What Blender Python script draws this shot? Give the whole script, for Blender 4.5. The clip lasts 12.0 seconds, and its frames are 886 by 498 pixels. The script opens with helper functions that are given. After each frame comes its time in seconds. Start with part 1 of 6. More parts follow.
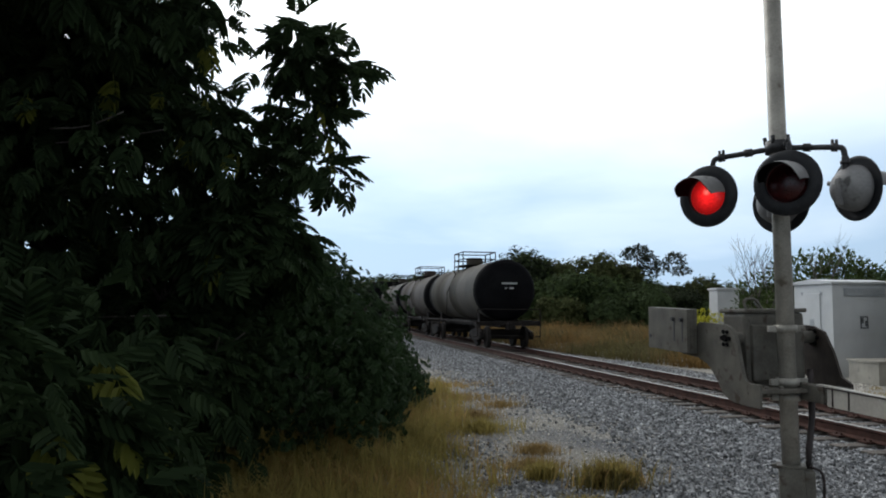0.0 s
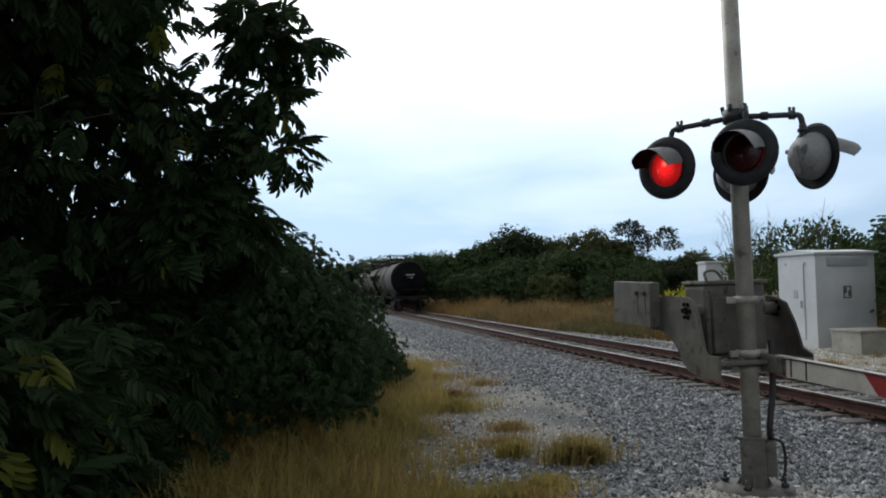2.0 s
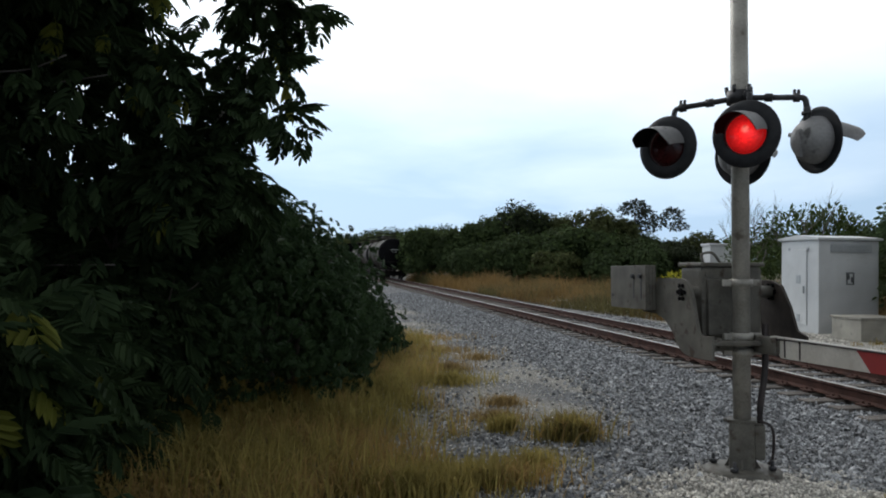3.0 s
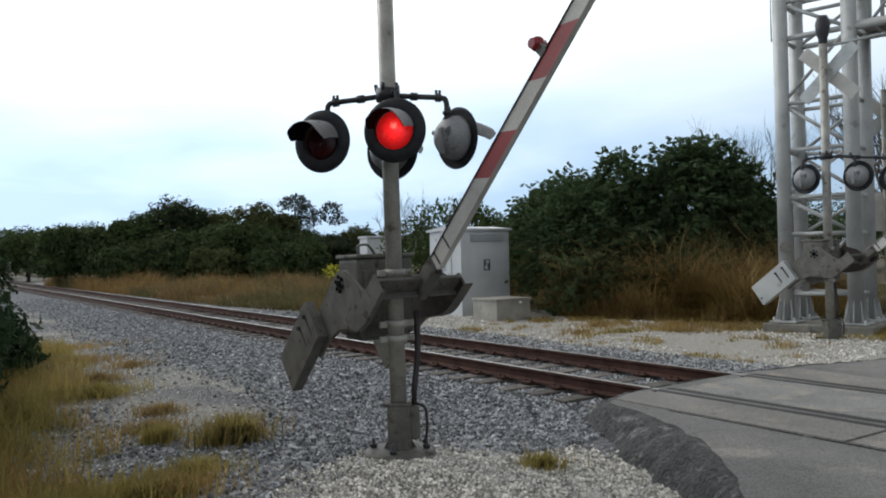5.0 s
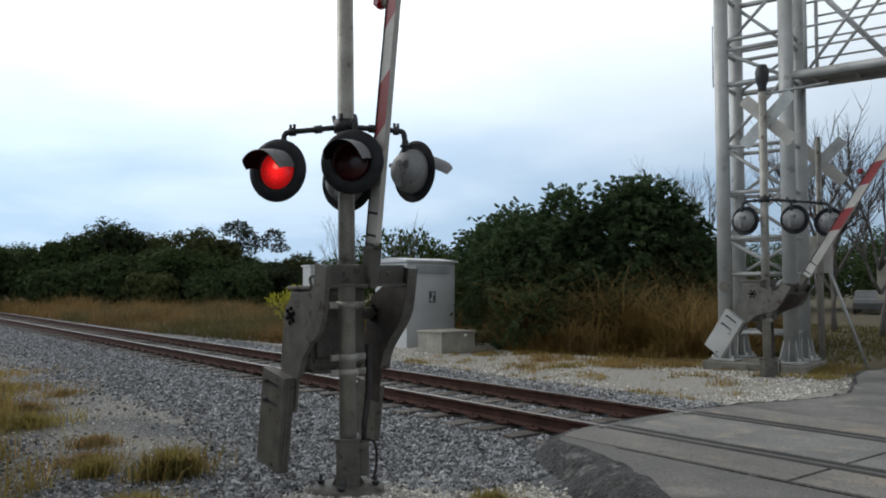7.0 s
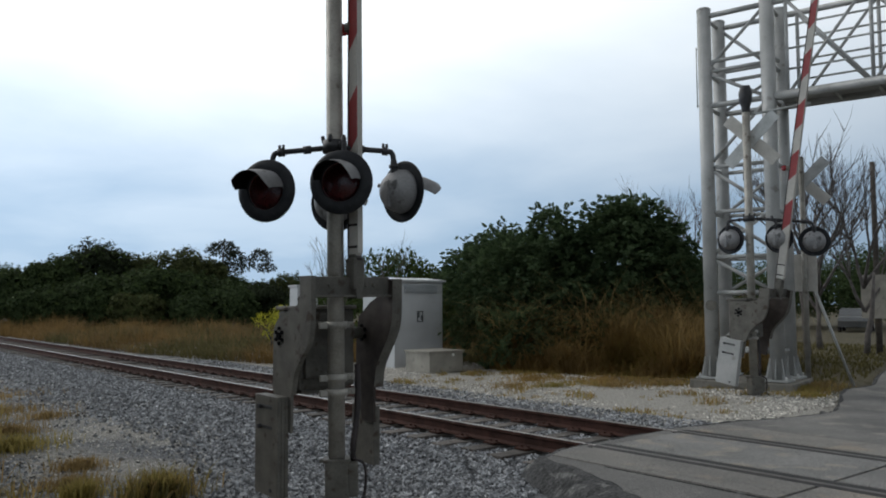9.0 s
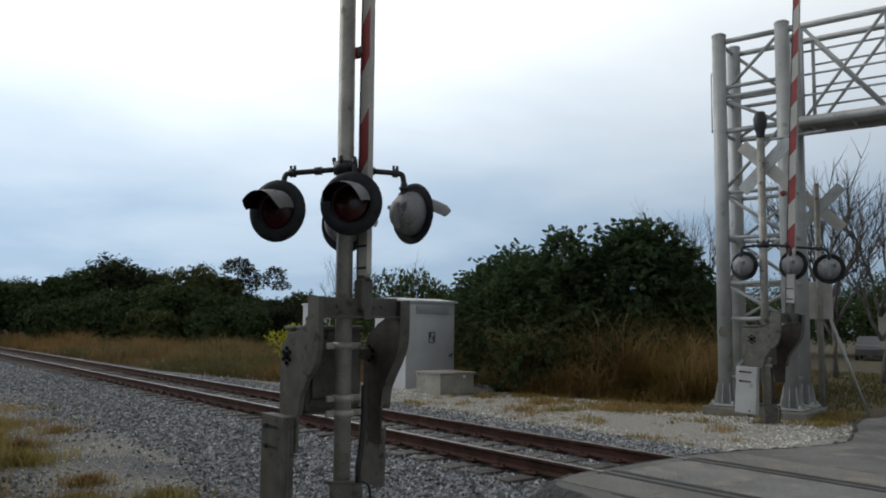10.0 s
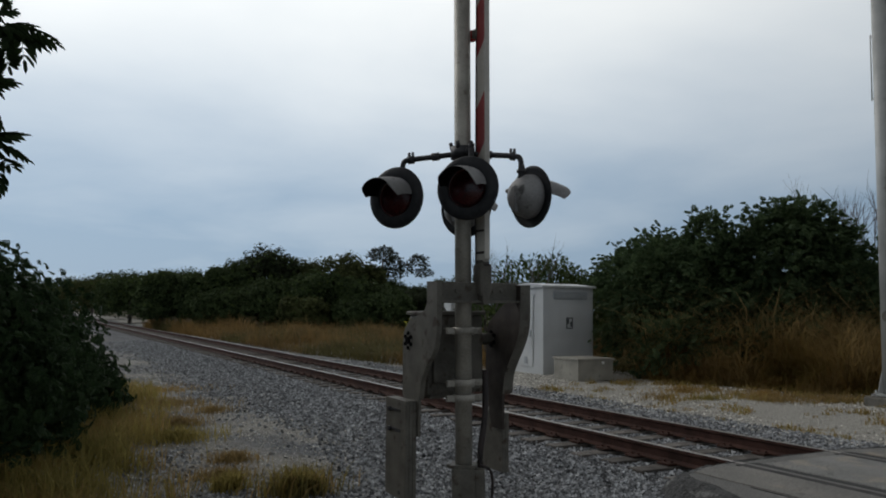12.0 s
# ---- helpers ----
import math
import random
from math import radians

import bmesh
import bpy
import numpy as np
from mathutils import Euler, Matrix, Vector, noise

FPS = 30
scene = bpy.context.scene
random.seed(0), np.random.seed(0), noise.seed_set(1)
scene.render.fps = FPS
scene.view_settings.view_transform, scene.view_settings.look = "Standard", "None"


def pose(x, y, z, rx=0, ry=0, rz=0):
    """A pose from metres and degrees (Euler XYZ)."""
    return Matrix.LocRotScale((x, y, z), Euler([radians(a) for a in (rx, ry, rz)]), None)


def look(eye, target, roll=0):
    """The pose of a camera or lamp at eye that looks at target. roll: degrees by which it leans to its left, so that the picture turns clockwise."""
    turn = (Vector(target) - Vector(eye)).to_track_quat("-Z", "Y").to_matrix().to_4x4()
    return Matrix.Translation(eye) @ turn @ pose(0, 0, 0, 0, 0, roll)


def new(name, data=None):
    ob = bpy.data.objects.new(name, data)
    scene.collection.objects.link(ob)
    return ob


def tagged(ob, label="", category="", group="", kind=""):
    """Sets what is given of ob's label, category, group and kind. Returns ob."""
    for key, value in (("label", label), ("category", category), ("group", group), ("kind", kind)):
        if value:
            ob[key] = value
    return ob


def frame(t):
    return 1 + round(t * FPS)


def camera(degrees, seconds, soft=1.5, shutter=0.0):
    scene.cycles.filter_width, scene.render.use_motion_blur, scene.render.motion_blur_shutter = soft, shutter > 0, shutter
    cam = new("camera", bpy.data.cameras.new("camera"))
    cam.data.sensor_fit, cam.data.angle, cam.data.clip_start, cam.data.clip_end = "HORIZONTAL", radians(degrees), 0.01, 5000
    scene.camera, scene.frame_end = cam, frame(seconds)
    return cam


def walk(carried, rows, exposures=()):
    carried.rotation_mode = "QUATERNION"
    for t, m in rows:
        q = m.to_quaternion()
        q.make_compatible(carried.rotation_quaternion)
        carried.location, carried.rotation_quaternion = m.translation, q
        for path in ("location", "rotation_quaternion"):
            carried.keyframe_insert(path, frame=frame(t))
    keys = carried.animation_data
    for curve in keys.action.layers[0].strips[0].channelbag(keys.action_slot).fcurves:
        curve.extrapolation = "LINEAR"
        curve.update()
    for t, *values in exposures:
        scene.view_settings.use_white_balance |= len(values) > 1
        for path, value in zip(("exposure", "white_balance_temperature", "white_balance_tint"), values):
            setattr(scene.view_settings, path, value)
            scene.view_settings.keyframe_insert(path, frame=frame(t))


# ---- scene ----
cam = camera(58.1, 12.0, 1.9)
PATH = [
    (0, (-7.21, -5.88, 1.507), (-6.859, -3.917, 1.657), 0.2),
    (0.5, (-7.219, -5.807, 1.493), (-6.813, -3.854, 1.623), -0.7),
    (1, (-7.077, -5.804, 1.51), (-6.681, -3.848, 1.634), 0.2),
    (1.5, (-6.90, -5.81, 1.51), (-6.467, -3.864, 1.617), -1.4),
    (2, (-6.882, -5.85, 1.496), (-6.519, -3.888, 1.596), -1.2),
    (2.5, (-6.855, -5.852, 1.487), (-6.548, -3.876, 1.51), -0.6),
    (2.7, (-6.832, -5.844, 1.493), (-6.513, -3.869, 1.521), 0.1),
    (4.3, (-6.672, -5.829, 1.485), (-5.925, -3.974, 1.502), -1.9),
    (4.5, (-6.66, -5.817, 1.491), (-5.762, -4.03, 1.487), -1.8),
    (5, (-6.724, -5.738, 1.491), (-5.606, -4.08, 1.508), -1.3),
    (5.5, (-6.773, -5.666, 1.493), (-5.572, -4.068, 1.518), -1.1),
    (6, (-6.781, -5.658, 1.494), (-5.563, -4.072, 1.547), -0.6),
    (6.5, (-6.783, -5.655, 1.507), (-5.557, -4.077, 1.58), -0.1),
    (8.5, (-6.818, -5.677, 1.525), (-5.573, -4.119, 1.668), -0.2),
    (9, (-6.816, -5.667, 1.518), (-5.558, -4.118, 1.659), -0.2),
    (9.5, (-6.804, -5.628, 1.527), (-5.552, -4.075, 1.676), 0.2),
    (10, (-6.786, -5.711, 1.533), (-5.56, -4.142, 1.725), 0.8),
    (10.5, (-6.688, -5.701, 1.533), (-5.575, -4.053, 1.748), 0.4),
    (11, (-6.651, -5.753, 1.523), (-5.603, -4.06, 1.714), 0.0),
    (11.5, (-6.574, -5.738, 1.525), (-5.572, -4.018, 1.719), 0.6),
    (12, (-6.579, -5.761, 1.526), (-5.651, -3.996, 1.679), 0.6),
]
EXPOSURES = [(0, 0.35, 6350, 10), (2.7, 0.35, 6350, 10), (4.5, 0.55, 6350, 10), (5.5, 0.5, 6350, 10), (6.7, 0.35, 6350, 10), (8.3, 0.05, 6300, 10), (9.5, 0.02, 6330, 10), (10.5, -0.18, 6420, 10), (11.3, -0.4, 6450, 10), (12, -0.47, 6460, 10)]
walk(cam, [(t, look(eye, target, roll)) for t, eye, target, roll in PATH], EXPOSURES)

# ---- world, sun ----
SUN_AZ, SUN_EL = radians(-22), radians(38)
SUN_DIR = Vector((math.sin(SUN_AZ) * math.cos(SUN_EL), math.cos(SUN_AZ) * math.cos(SUN_EL), math.sin(SUN_EL)))
SKY_LIGHT, CLOUD_GAIN = 0.05, 1.0


def make_world():
    w = bpy.data.worlds.new("overcast_sky")
    w.use_nodes = True
    nt = w.node_tree
    nt.nodes.clear()
    N, L = nt.nodes.new, nt.links.new
    out, bg = N("ShaderNodeOutputWorld"), N("ShaderNodeBackground")
    sky = N("ShaderNodeTexSky")
    sky.sky_type, sky.sun_disc = "NISHITA", False
    sky.sun_elevation, sky.sun_rotation = SUN_EL, SUN_AZ
    tc, sep = N("ShaderNodeTexCoord"), N("ShaderNodeSeparateXYZ")
    L(tc.outputs["Generated"], sep.inputs[0])
    # cloud sheet seen in perspective: direction divided by its height
    up = N("ShaderNodeMath"); up.operation = "MAXIMUM"; up.inputs[1].default_value = 0.0
    L(sep.outputs["Z"], up.inputs[0])
    den = N("ShaderNodeMath"); den.operation = "ADD"; den.inputs[1].default_value = 0.16
    L(up.outputs[0], den.inputs[0])
    div = N("ShaderNodeVectorMath"); div.operation = "DIVIDE"
    comb = N("ShaderNodeCombineXYZ")
    for k in range(3):
        L(den.outputs[0], comb.inputs[k])
    L(tc.outputs["Generated"], div.inputs[0]); L(comb.outputs[0], div.inputs[1])
    noi = N("ShaderNodeTexNoise"); noi.inputs["Scale"].default_value = 0.9; noi.inputs["Detail"].default_value = 6; noi.inputs["Distortion"].default_value = 0.2
    L(div.outputs[0], noi.inputs["Vector"])
    # warm white veil on the sunny side, cooler and greyer away from it
    dot = N("ShaderNodeVectorMath"); dot.operation = "DOT_PRODUCT"; dot.inputs[1].default_value = SUN_DIR
    L(tc.outputs["Generated"], dot.inputs[0])
    glow = N("ShaderNodeMapRange"); glow.interpolation_type = "SMOOTHSTEP"
    glow.inputs[1].default_value, glow.inputs[2].default_value, glow.inputs[3].default_value, glow.inputs[4].default_value = -0.5, 1.0, 0.0, 1.0
    L(dot.outputs["Value"], glow.inputs[0])
    bright = N("ShaderNodeMapRange")
    bright.inputs[1].default_value, bright.inputs[2].default_value, bright.inputs[3].default_value, bright.inputs[4].default_value = 0, 1, 0.62, 1.62
    L(glow.outputs[0], bright.inputs[0])
    low = N("ShaderNodeMapRange"); low.interpolation_type = "SMOOTHSTEP"
    low.inputs[1].default_value, low.inputs[2].default_value = 0.04, 0.44
    L(up.outputs[0], low.inputs[0])
    mixn = N("ShaderNodeMapRange"); mixn.inputs[1].default_value, mixn.inputs[2].default_value, mixn.inputs[3].default_value, mixn.inputs[4].default_value = 0.35, 0.66, -0.12, 0.12
    L(noi.outputs["Fac"], mixn.inputs[0])
    addn = N("ShaderNodeMath"); addn.operation = "ADD"; addn.use_clamp = True
    L(low.outputs[0], addn.inputs[0]); L(mixn.outputs[0], addn.inputs[1])
    col = N("ShaderNodeMix"); col.data_type = "RGBA"
    col.inputs[6].default_value = (0.315, 0.43, 0.56, 1)
    col.inputs[7].default_value = (0.965, 0.995, 0.99, 1)
    L(addn.outputs[0], col.inputs[0])
    mul = N("ShaderNodeMix"); mul.data_type = "RGBA"; mul.blend_type = "MULTIPLY"; mul.inputs[0].default_value = 1
    L(col.outputs[2], mul.inputs[6]); L(bright.outputs[0], mul.inputs[7])
    skyg = N("ShaderNodeMix"); skyg.data_type = "RGBA"; skyg.blend_type = "MULTIPLY"; skyg.inputs[0].default_value = 1
    skyg.inputs[7].default_value = (SKY_LIGHT, SKY_LIGHT, SKY_LIGHT, 1)
    L(sky.outputs[0], skyg.inputs[6])
    # overhead sky, out of view, dimmed to keep the ground dark
    top = N("ShaderNodeMapRange"); top.interpolation_type = "SMOOTHSTEP"
    top.inputs[1].default_value, top.inputs[2].default_value, top.inputs[3].default_value, top.inputs[4].default_value = 0.36, 0.8, 1.0, 0.28
    L(up.outputs[0], top.inputs[0])
    dim = N("ShaderNodeMix"); dim.data_type = "RGBA"; dim.blend_type = "MULTIPLY"; dim.inputs[0].default_value = 1
    L(mul.outputs[2], dim.inputs[6]); L(top.outputs[0], dim.inputs[7])
    add = N("ShaderNodeMix"); add.data_type = "RGBA"; add.inputs[0].default_value = 0.88
    L(skyg.outputs[2], add.inputs[6]); L(dim.outputs[2], add.inputs[7])
    L(add.outputs[2], bg.inputs["Color"]); bg.inputs["Strength"].default_value = CLOUD_GAIN
    L(bg.outputs[0], out.inputs[0])
    scene.world = w


make_world()
sun = new("sun", bpy.data.lights.new("sun", "SUN"))
sun.data.energy, sun.data.angle, sun.data.color = 0.75, radians(25), (1.0, 0.96, 0.9)
sun.matrix_world = look(SUN_DIR * 50, (0, 0, 0))


# ---- materials ----
def mat(name, a, b, rough=0.7, metal=0.0, scale=4.0, fine=40.0, bump=0.15, dist=0.01, spot=None, spot_at=0.62, var=0.0, space="Object", spec=0.5, coat=0.0, grit=0.0, cracks=0.0):
    """Two-scale noise between colours a and b, stains of colour spot, fine relief."""
    m = bpy.data.materials.new(name)
    m.use_nodes = True
    nt = m.node_tree
    bs = nt.nodes["Principled BSDF"]
    N, L = nt.nodes.new, nt.links.new
    if space == "World":
        co = N("ShaderNodeNewGeometry").outputs["Position"]
    else:
        co = N("ShaderNodeTexCoord").outputs["Object"]
    big, small = N("ShaderNodeTexNoise"), N("ShaderNodeTexNoise")
    for n, s, d in ((big, scale, 5), (small, fine, 3)):
        n.inputs["Scale"].default_value, n.inputs["Detail"].default_value = s, d
        L(co, n.inputs["Vector"])
    mix2 = N("ShaderNodeMath"); mix2.operation = "ADD"
    half = N("ShaderNodeMath"); half.operation = "MULTIPLY_ADD"; half.inputs[1].default_value, half.inputs[2].default_value = 0.5, -0.25
    L(small.outputs["Fac"], half.inputs[0]); L(big.outputs["Fac"], mix2.inputs[0]); L(half.outputs[0], mix2.inputs[1])
    ramp = N("ShaderNodeMapRange"); ramp.inputs[1].default_value, ramp.inputs[2].default_value = 0.32, 0.68
    L(mix2.outputs[0], ramp.inputs[0])
    mix = N("ShaderNodeMix"); mix.data_type = "RGBA"
    mix.inputs[6].default_value, mix.inputs[7].default_value = (*a, 1), (*b, 1)
    L(ramp.outputs[0], mix.inputs[0])
    colour = mix.outputs[2]
    if spot:
        st = N("ShaderNodeTexNoise"); st.inputs["Scale"].default_value, st.inputs["Detail"].default_value = scale * 1.7, 8
        L(co, st.inputs["Vector"])
        sr = N("ShaderNodeMapRange"); sr.inputs[1].default_value, sr.inputs[2].default_value = spot_at, spot_at + 0.1
        L(st.outputs["Fac"], sr.inputs[0])
        m2 = N("ShaderNodeMix"); m2.data_type = "RGBA"; m2.inputs[7].default_value = (*spot, 1)
        L(colour, m2.inputs[6]); L(sr.outputs[0], m2.inputs[0])
        colour = m2.outputs[2]
    if grit:
        vo = N("ShaderNodeTexVoronoi"); vo.inputs["Scale"].default_value = fine * 1.4
        L(co, vo.inputs["Vector"])
        vs = N("ShaderNodeSeparateColor"); L(vo.outputs["Color"], vs.inputs[0])
        vr = N("ShaderNodeMapRange"); vr.inputs[3].default_value, vr.inputs[4].default_value = 1 - grit, 1 + grit
        L(vs.outputs[0], vr.inputs[0])
        gh = N("ShaderNodeHueSaturation"); L(vr.outputs[0], gh.inputs["Value"]); L(colour, gh.inputs["Color"])
        colour = gh.outputs[0]
    if cracks:
        wn = N("ShaderNodeTexNoise"); wn.inputs["Scale"].default_value, wn.inputs["Detail"].default_value = 2.2, 6
        L(co, wn.inputs["Vector"])
        wm = N("ShaderNodeMix"); wm.data_type = "RGBA"; wm.inputs[0].default_value = 0.35
        L(co, wm.inputs[6]); L(wn.outputs["Color"], wm.inputs[7])
        ck = N("ShaderNodeTexVoronoi"); ck.feature = "DISTANCE_TO_EDGE"; ck.inputs["Scale"].default_value = cracks
        L(wm.outputs[2], ck.inputs["Vector"])
        cr = N("ShaderNodeMapRange"); cr.inputs[1].default_value, cr.inputs[2].default_value, cr.inputs[3].default_value, cr.inputs[4].default_value = 0.0, 0.005, 0.6, 1.0
        L(ck.outputs["Distance"], cr.inputs[0])
        ch = N("ShaderNodeHueSaturation"); L(cr.outputs[0], ch.inputs["Value"]); L(colour, ch.inputs["Color"])
        colour = ch.outputs[0]
    if var:
        oi = N("ShaderNodeObjectInfo") if var > 0 else N("ShaderNodeNewGeometry")
        rnd = oi.outputs["Random"] if var > 0 else oi.outputs["Random Per Island"]
        v = N("ShaderNodeMapRange"); v.inputs[3].default_value, v.inputs[4].default_value = 1 - abs(var), 1 + abs(var)
        L(rnd, v.inputs[0])
        hs = N("ShaderNodeHueSaturation"); L(v.outputs[0], hs.inputs["Value"]); L(colour, hs.inputs["Color"])
        colour = hs.outputs[0]
    L(colour, bs.inputs["Base Color"])
    rr = N("ShaderNodeMapRange"); rr.inputs[3].default_value, rr.inputs[4].default_value = max(0.02, rough - 0.12), min(1, rough + 0.12)
    L(small.outputs["Fac"], rr.inputs[0]); L(rr.outputs[0], bs.inputs["Roughness"])
    bs.inputs["Metallic"].default_value = metal
    bs.inputs["Specular IOR Level"].default_value = spec
    bs.inputs["Coat Weight"].default_value = coat
    if bump:
        bp = N("ShaderNodeBump"); bp.inputs["Strength"].default_value, bp.inputs["Distance"].default_value = bump, dist
        L(mix2.outputs[0], bp.inputs["Height"]); L(bp.outputs[0], bs.inputs["Normal"])
    return m


def leaf_mat(name, a, b, trans=0.25, rough=0.55):
    """Leaf: colour varies leaf by leaf, a little light passes through."""
    m = bpy.data.materials.new(name)
    m.use_nodes = True
    nt = m.node_tree
    bs = nt.nodes["Principled BSDF"]
    N, L = nt.nodes.new, nt.links.new
    geo = N("ShaderNodeNewGeometry")
    no = N("ShaderNodeTexNoise"); no.inputs["Scale"].default_value = 1.3; no.inputs["Detail"].default_value = 3
    L(geo.outputs["Position"], no.inputs["Vector"])
    ad = N("ShaderNodeMath"); ad.operation = "MULTIPLY_ADD"; ad.inputs[1].default_value = 0.7
    L(geo.outputs["Random Per Island"], ad.inputs[0])
    sc = N("ShaderNodeMath"); sc.operation = "MULTIPLY_ADD"; sc.inputs[1].default_value, sc.inputs[2].default_value = 1.4, -0.55
    L(no.outputs["Fac"], sc.inputs[0]); L(sc.outputs[0], ad.inputs[2])
    mix = N("ShaderNodeMix"); mix.data_type = "RGBA"; mix.inputs[6].default_value, mix.inputs[7].default_value = (*a, 1), (*b, 1)
    L(ad.outputs[0], mix.inputs[0]); L(mix.outputs[2], bs.inputs["Base Color"])
    bs.inputs["Roughness"].default_value = rough
    bs.inputs["Specular IOR Level"].default_value = 0.12
    tr = N("ShaderNodeBsdfTranslucent"); L(mix.outputs[2], tr.inputs["Color"])
    sh = N("ShaderNodeMixShader"); sh.inputs[0].default_value = trans
    L(bs.outputs[0], sh.inputs[1]); L(tr.outputs[0], sh.inputs[2])
    L(sh.outputs[0], nt.nodes["Material Output"].inputs["Surface"])
    return m


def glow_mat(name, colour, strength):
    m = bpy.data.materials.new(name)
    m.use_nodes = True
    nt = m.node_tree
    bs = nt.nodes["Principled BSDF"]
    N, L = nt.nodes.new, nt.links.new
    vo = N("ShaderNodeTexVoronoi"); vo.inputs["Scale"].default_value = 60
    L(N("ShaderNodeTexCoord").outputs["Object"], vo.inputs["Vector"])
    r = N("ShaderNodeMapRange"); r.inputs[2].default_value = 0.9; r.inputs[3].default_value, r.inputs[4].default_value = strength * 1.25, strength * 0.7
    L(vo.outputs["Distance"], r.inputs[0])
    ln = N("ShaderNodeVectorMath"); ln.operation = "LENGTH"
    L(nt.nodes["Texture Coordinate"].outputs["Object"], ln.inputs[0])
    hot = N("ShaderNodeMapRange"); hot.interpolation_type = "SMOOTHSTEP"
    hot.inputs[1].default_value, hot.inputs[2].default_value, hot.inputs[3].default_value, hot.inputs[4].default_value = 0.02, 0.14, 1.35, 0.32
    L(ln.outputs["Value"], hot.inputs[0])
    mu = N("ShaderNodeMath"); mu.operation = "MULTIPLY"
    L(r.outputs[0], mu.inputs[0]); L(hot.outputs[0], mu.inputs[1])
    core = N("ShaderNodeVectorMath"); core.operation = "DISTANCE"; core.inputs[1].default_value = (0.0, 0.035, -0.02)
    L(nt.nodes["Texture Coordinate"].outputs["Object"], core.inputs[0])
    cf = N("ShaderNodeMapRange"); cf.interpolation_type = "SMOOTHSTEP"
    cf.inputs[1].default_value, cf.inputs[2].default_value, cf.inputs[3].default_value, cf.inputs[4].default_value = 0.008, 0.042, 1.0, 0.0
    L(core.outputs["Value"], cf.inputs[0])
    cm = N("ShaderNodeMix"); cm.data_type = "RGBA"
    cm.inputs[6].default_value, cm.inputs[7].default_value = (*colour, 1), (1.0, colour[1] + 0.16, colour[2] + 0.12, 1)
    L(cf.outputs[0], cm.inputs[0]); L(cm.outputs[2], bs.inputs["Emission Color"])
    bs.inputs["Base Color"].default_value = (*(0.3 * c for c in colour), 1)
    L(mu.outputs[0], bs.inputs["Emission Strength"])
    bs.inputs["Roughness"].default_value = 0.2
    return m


GALV = mat("galvanised_steel", (0.36, 0.37, 0.36), (0.50, 0.51, 0.50), 0.5, 0.35, 6, 60, 0.1, spot=(0.26, 0.25, 0.23), spot_at=0.63)
ALUM = mat("painted_aluminium", (0.34, 0.345, 0.335), (0.46, 0.46, 0.45), 0.5, 0.2, 2.5, 50, 0.1, spot=(0.25, 0.24, 0.22), spot_at=0.62)
MAST = mat("weathered_mast_steel", (0.235, 0.225, 0.20), (0.39, 0.372, 0.335), 0.5, 0.3, 5, 70, 0.12, spot=(0.14, 0.12, 0.10), spot_at=0.62)
GREY = mat("grey_mechanism_paint", (0.092, 0.087, 0.076), (0.150, 0.142, 0.124), 0.6, 0.1, 6, 60, 0.12, spot=(0.06, 0.045, 0.035), spot_at=0.58, spec=0.3)
BLACK = mat("black_lamp_paint", (0.012, 0.013, 0.016), (0.03, 0.032, 0.036), 0.55, 0.0, 8, 70, 0.1, spot=(0.06, 0.06, 0.065), spot_at=0.66, spec=0.25)
SOOT = mat("matt_black_hood_lining", (0.004, 0.004, 0.005), (0.009, 0.009, 0.010), 0.95, 0.0, 8, 70, 0.1, spec=0.05)
IRON = mat("dark_pipe_iron", (0.02, 0.02, 0.022), (0.055, 0.055, 0.06), 0.5, 0.3, 9, 80, 0.15)
HOUSING = mat("weathered_lamp_housing", (0.17, 0.17, 0.175), (0.27, 0.27, 0.275), 0.55, 0.1, 5, 50, 0.1, spot=(0.07, 0.07, 0.07), spot_at=0.58)
ARM_BROWN = mat("dark_brown_side_arm", (0.028, 0.021, 0.018), (0.060, 0.048, 0.041), 0.75, 0.2, 9, 70, 0.25)
CABLE = mat("black_rubber_cable", (0.012, 0.009, 0.009), (0.03, 0.02, 0.02), 0.6, 0.0, 10, 60, 0.1)
WHITE = mat("dirty_white_reflective_sheet", (0.40, 0.38, 0.345), (0.54, 0.52, 0.475), 0.45, 0.0, 3, 40, 0.05, spot=(0.36, 0.33, 0.29), spot_at=0.64)
RED = mat("faded_red_reflective_sheet", (0.22, 0.022, 0.024), (0.31, 0.036, 0.035), 0.45, 0.0, 3, 40, 0.05, spot=(0.21, 0.045, 0.04))
LENS_DARK = mat("dark_red_lens_glass", (0.032, 0.003, 0.004), (0.068, 0.005, 0.007), 0.3, 0.0, 30, 90, 0.3, 0.004, coat=0.25)
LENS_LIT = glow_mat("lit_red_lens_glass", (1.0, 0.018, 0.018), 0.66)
ARM_LAMP = glow_mat("lit_arm_lamp_glass", (0.5, 0.012, 0.015), 0.12)
CABINET = mat("cabinet_white_paint", (0.46, 0.47, 0.475), (0.56, 0.57, 0.575), 0.45, 0.0, 1.5, 40, 0.04, spot=(0.46, 0.46, 0.45), spot_at=0.66)
# near-white because the latch's glint is put into its colour
LATCH = mat("latch_glint_white", (0.78, 0.78, 0.76), (0.84, 0.84, 0.82), 0.35, 0.0, 6, 60, 0.02)
CAB_DARK = mat("cabinet_vent_grey", (0.30, 0.32, 0.34), (0.38, 0.40, 0.42), 0.5, 0.1, 4, 40, 0.1)
INK = mat("dark_marking", (0.06, 0.065, 0.07), (0.12, 0.125, 0.13), 0.6, 0, 20, 60, 0)
INK_PALE = mat("pale_marking", (0.30, 0.30, 0.30), (0.40, 0.40, 0.40), 0.6, 0, 20, 60, 0)
